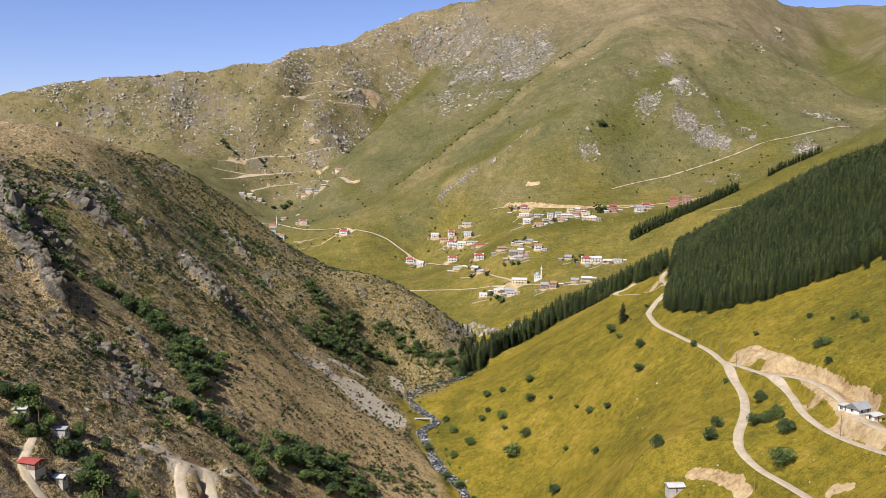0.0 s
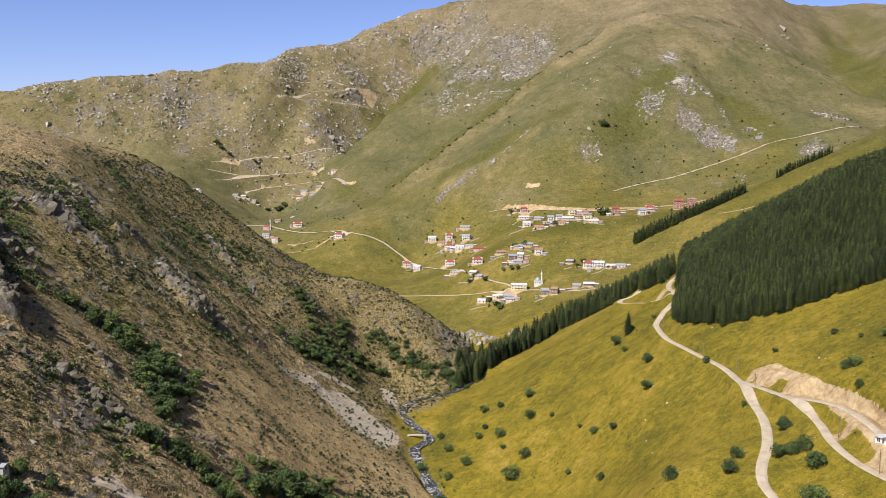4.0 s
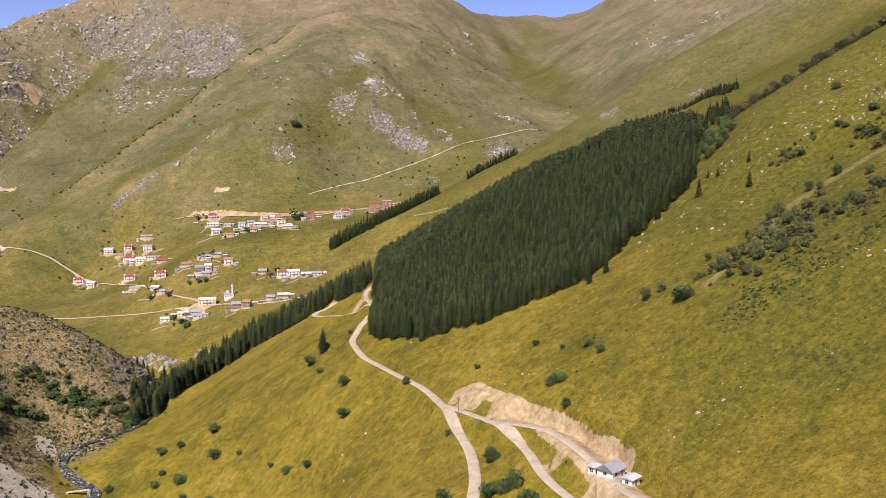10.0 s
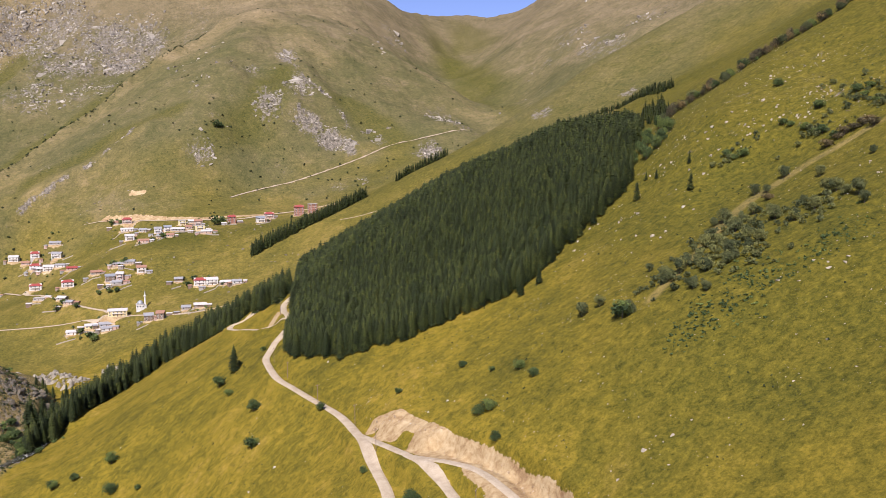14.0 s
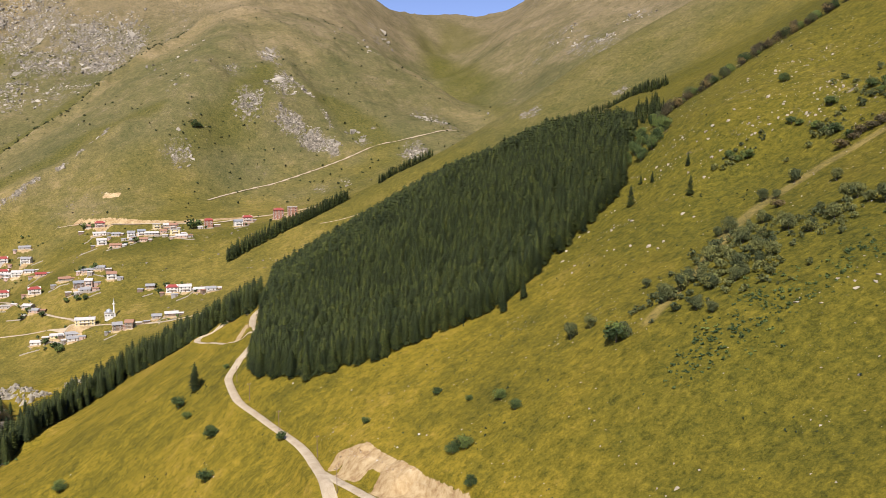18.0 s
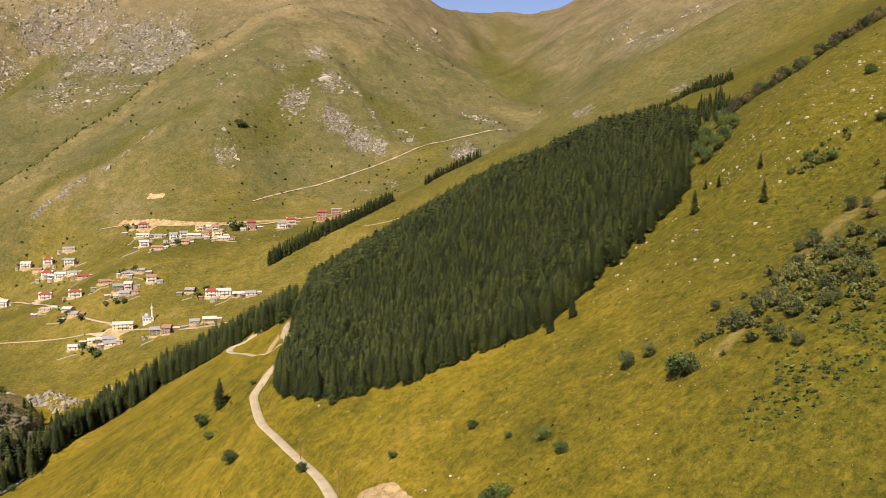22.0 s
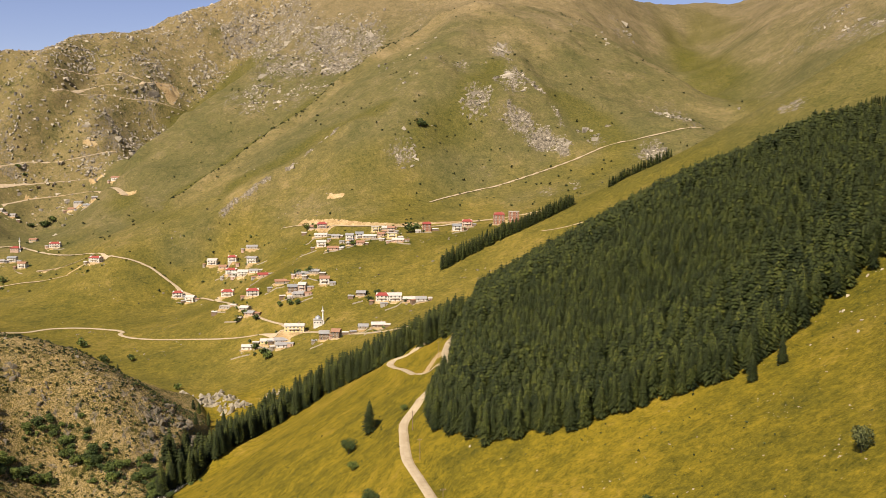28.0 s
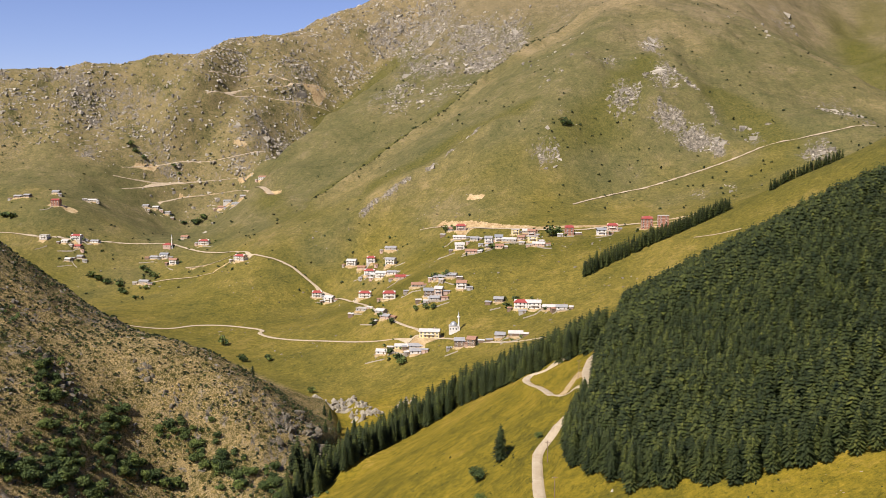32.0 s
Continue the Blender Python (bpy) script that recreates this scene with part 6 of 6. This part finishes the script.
def garden_wall(x, y, long, turn):
    """A dry-stone wall that follows the slope."""
    n = max(3, int(long / 1.5))
    c, s = math.cos(radians(turn)), math.sin(radians(turn))
    u = np.linspace(-long / 2, long / 2, n)
    px, py = x + c * u, y + s * u
    z = ground(px, py)
    v, f = [], []
    for k in range(n):
        rise = z[k] + 0.9 + 0.25 * math.sin(3.1 * k + x)
        for q, h in ((-0.35, z[k] - 0.6), (-0.25, rise), (0.25, rise), (0.35, z[k] - 0.6)):
            v.append((px[k] - s * q, py[k] + c * q, h))
        if k:
            a, e = 4 * (k - 1), 4 * k
            f += [(a, e, e + 1, a + 1), (a + 1, e + 1, e + 2, a + 2), (a + 2, e + 2, e + 3, a + 3)]
    return tagged(new("garden_wall", raw_mesh("garden_wall", np.array(v), np.array(f), [WALLS["stone"]])), "low dry-stone wall along a village garden", "wall", "garden walls")


vr = np.random.RandomState(77)
for list_of in (LOWER_VILLAGE, MIDDLE_VILLAGE, WEST_VILLAGE, UPPER_VILLAGE, UPPER_VILLAGE_EAST, HAMLET, HAMLET_EAST):
    for x, y, w, n, turn, wall, roof in list_of:
        for side in (-1, 1):
            if vr.rand() < 0.62:
                sw = 3.2 + 3.2 * vr.rand()
                shed(x + side * (w / 2 + sw / 2 + 0.6 + 1.5 * vr.rand()), y + 1 - 6 * vr.rand(), sw, 3 + 1.6 * vr.rand(), 1.9 + 0.9 * vr.rand(), ("wood", "stone", "grey", "wood", "pink")[vr.randint(5)], ("grey", "pale", "tile", "grey", "pale")[vr.randint(5)], turn + 14 * vr.normal())
        if vr.rand() < 0.75:
            garden_wall(x + 5 * vr.normal(), y - 7 - 5 * vr.rand(), 9 + 12 * vr.rand(), turn + 18 * vr.normal())
house(-92, 1028, 17, 11, 2, "cream", "pale", 4, "beside the mosque", float(folded(-92, 1026)[0]), name="village_school", pitch=0.3)
house(94, 1204, 11, 10, 4, "brick", "red", 4, "not yet finished", float(folded(94, 1204)[0]), name="apartment_block", hip=4.0, group="unfinished blocks")
house(109, 1192, 10, 10, 4, "brick", "flat", 4, "not yet finished", float(folded(109, 1192)[0]), name="apartment_block", group="unfinished blocks")


def lathe(name, mat, profile, sides=14):
    """A turned shape from (radius, height) pairs."""
    n = len(profile)
    ang = np.arange(sides) * 2 * math.pi / sides
    v = np.concatenate([np.stack([r * np.cos(ang), r * np.sin(ang), np.full(sides, z)], 1) for r, z in profile])
    f = [(a * sides + k, a * sides + (k + 1) % sides, (a + 1) * sides + (k + 1) % sides, (a + 1) * sides + k) for a in range(n - 1) for k in range(sides)]
    return raw_mesh(name, v, np.array(f), [mat], True)


def mosque(x, y, size, tall, wall, roof, turn, label, dome=True):
    z = ground_at(x, y)
    ob = new("mosque")
    ob.matrix_basis = pose(x, y, z, 0, 0, turn)
    part("wall", boxes("wall", [WALLS[wall]], (-size / 2, size / 2, -size / 2, size / 2, -3, 4.2)), ob)
    part("cornice", boxes("cornice", [MAT["concrete"]], (-size / 2 - 0.4, size / 2 + 0.4, -size / 2 - 0.4, size / 2 + 0.4, 4.2, 4.5)), ob)
    if dome:
        part("dome", lathe("dome", MAT["lead"], [(size * 0.40, 4.5), (size * 0.40, 5.0), (size * 0.36, 6.1), (size * 0.25, 7.2), (size * 0.10, 7.8), (0.05, 8.0)], 18), ob, "low grey metal dome")
    else:
        part("roof", slopes("roof", ROOFS[roof], size, size, 4.5, 6.6, 0.5, 0.14, size * 0.4), ob, SAY_ROOF[roof])
    for k in range(3):
        u = -size / 2 + (k + 0.5) * size / 3
        window(ob, u, -size / 2 - 0.01, 2.2, 0), window(ob, size / 2 + 0.01, u, 2.2, 90), window(ob, -size / 2 - 0.01, u, 2.2, -90)
    tagged(ob, label, "mosque", "mosques")
    mn = new("minaret")
    mn.matrix_basis = pose(x + size * 0.62, y - size * 0.2, ground_at(x + size * 0.62, y - size * 0.2), 0, 0, turn)
    part("base", boxes("base", [WALLS["white"]], (-1.1, 1.1, -1.1, 1.1, -2, 3.0)), mn)
    part("shaft", lathe("shaft", WALLS["white"], [(1.05, 3.0), (0.78, 4.0), (0.70, tall * 0.68), (0.70, tall * 0.69)], 12), mn)
    bl = part("balcony", lathe("balcony", WALLS["white"], [(0.70, tall * 0.66), (1.25, tall * 0.69), (1.25, tall * 0.76), (1.15, tall * 0.76), (1.15, tall * 0.70), (0.5, tall * 0.70)], 12), mn, "white gallery round the shaft")
    part("upper_shaft", lathe("upper_shaft", WALLS["white"], [(0.55, tall * 0.69), (0.52, tall * 0.86)], 12), mn)
    cap = part("cap", lathe("cap", MAT["lead"], [(0.66, tall * 0.86), (0.40, tall * 0.92), (0.05, tall)], 12), mn, "pointed grey metal cap")
    part("finial", lathe("finial", MAT["lead"], [(0.05, tall), (0.14, tall + 0.25), (0.03, tall + 0.8)], 8), cap)
    tagged(mn, "slender white minaret beside the mosque", "minaret", "minarets")


mosque(-71, 1026, 7.5, 16, "white", "grey", 6, "white village mosque with a low grey dome")
mosque(-545, 1427, 11, 20, "pink", "red", 5, "pink hamlet mosque with a red roof", False)

# the farmhouse on its levelled yard above the road
YARD_TOP = 99.4
house(97.5, 351, 6.8, 5.6, 1, "white", "grey", 38, "on a bare yard", YARD_TOP + 0.9, "farmhouse", 0.0, 0.62, "farm buildings")
house(101.4, 344.6, 4.4, 3.4, 1, "white", "pale", 38, "beside the farmhouse", YARD_TOP, "shed", 0.0, 0.25, "farm buildings")
house(93.4, 354.6, 3.0, 2.8, 1, "white", "pale", 38, "against the farmhouse", YARD_TOP + 0.3, "lean_to", 0.0, 0.2, "farm buildings")
house(31, 349, 6.0, 4.6, 1, "grey", "pale", 15, "below the valley road", None, "shed", 0.0, 0.25, "farm buildings")
house(-183, 257, 6.5, 4.5, 1, "wood", "red", -8, "beside the lane", None, "hut", 0.0, 0.3, "huts by the lane")
house(-198, 274, 4.0, 3.0, 1, "white", "pale", 10, "among trees", None, "hut", 0.0, 0.3, "huts by the lane")
house(-188, 280, 6.0, 3.0, 1, "grey", "grey", 5, "among trees", None, "hut", 0.0, 0.3, "huts by the lane")
house(-176, 262, 3.0, 3.0, 1, "grey", "pale", 0, "beside the lane", None, "hut", 0.0, 0.3, "huts by the lane")
for x, y, w in ((-206, 262, 6), (-200, 283, 7), (-184, 286, 6), (-191, 268, 5), (-172, 268, 6), (-166, 262, 7), (-176, 290, 5), (-196, 250, 6), (-160, 280, 5)):
    round_tree(x, y, w, w * 1.2, "leaf", "leafy tree beside the huts and lane", "garden_tree", "tree", "trees by the lane")

POLE = lathe("shaft", WALLS["wood"], [(0.15, -0.8), (0.13, 4), (0.10, 8.4)], 8)
ARM = rounded(boxes("crossarm", [WALLS["wood"]], (-0.9, 0.9, -0.06, 0.06, 7.7, 7.85)), 0.02)
CUP = lathe("insulator", MAT["frame"], [(0.05, 7.85), (0.07, 7.95), (0.03, 8.1)], 8)
for x, y, turn in ((64, 481, 20), (53, 522, 20), (43, 575, 20), (38, 612, 20), (88, 337, 70), (57, 326, 60), (66, 440, 20), (84, 372, 60), (46, 700, 10), (-166, 270, 40), (-193, 276, 40), (-182, 273, 40), (-176, 300, 40), (-205, 292, 40)):
    ob = new("utility_pole")
    ob.matrix_basis = pose(x, y, ground_at(x, y), 0, 0, turn)
    part("shaft", POLE, ob), part("crossarm", ARM, ob)
    for u in (-0.75, 0.0, 0.75):
        part("insulator", CUP, ob, "", pose(u, 0, 0))
    tagged(ob, "weathered wooden utility pole with a crossarm", "utility pole", "utility poles")

# the footbridge over the stream
fb = new("footbridge")
fb.matrix_basis = pose(-126, 627, 1.4, 0, 0, 12)
part("deck", rounded(boxes("deck", [MAT["concrete"]], (-6, 6, -1.1, 1.1, 0, 0.3)), 0.04), fb, "worn concrete deck")
part("abutment", boxes("abutment", [WALLS["stone"]], (-6.6, -5, -1.4, 1.4, -3.5, 0.0)), fb), part("abutment", boxes("abutment", [WALLS["stone"]], (5, 6.6, -1.4, 1.4, -3.5, 0.0)), fb)
tagged(fb, "small concrete footbridge over the stream", "footbridge")
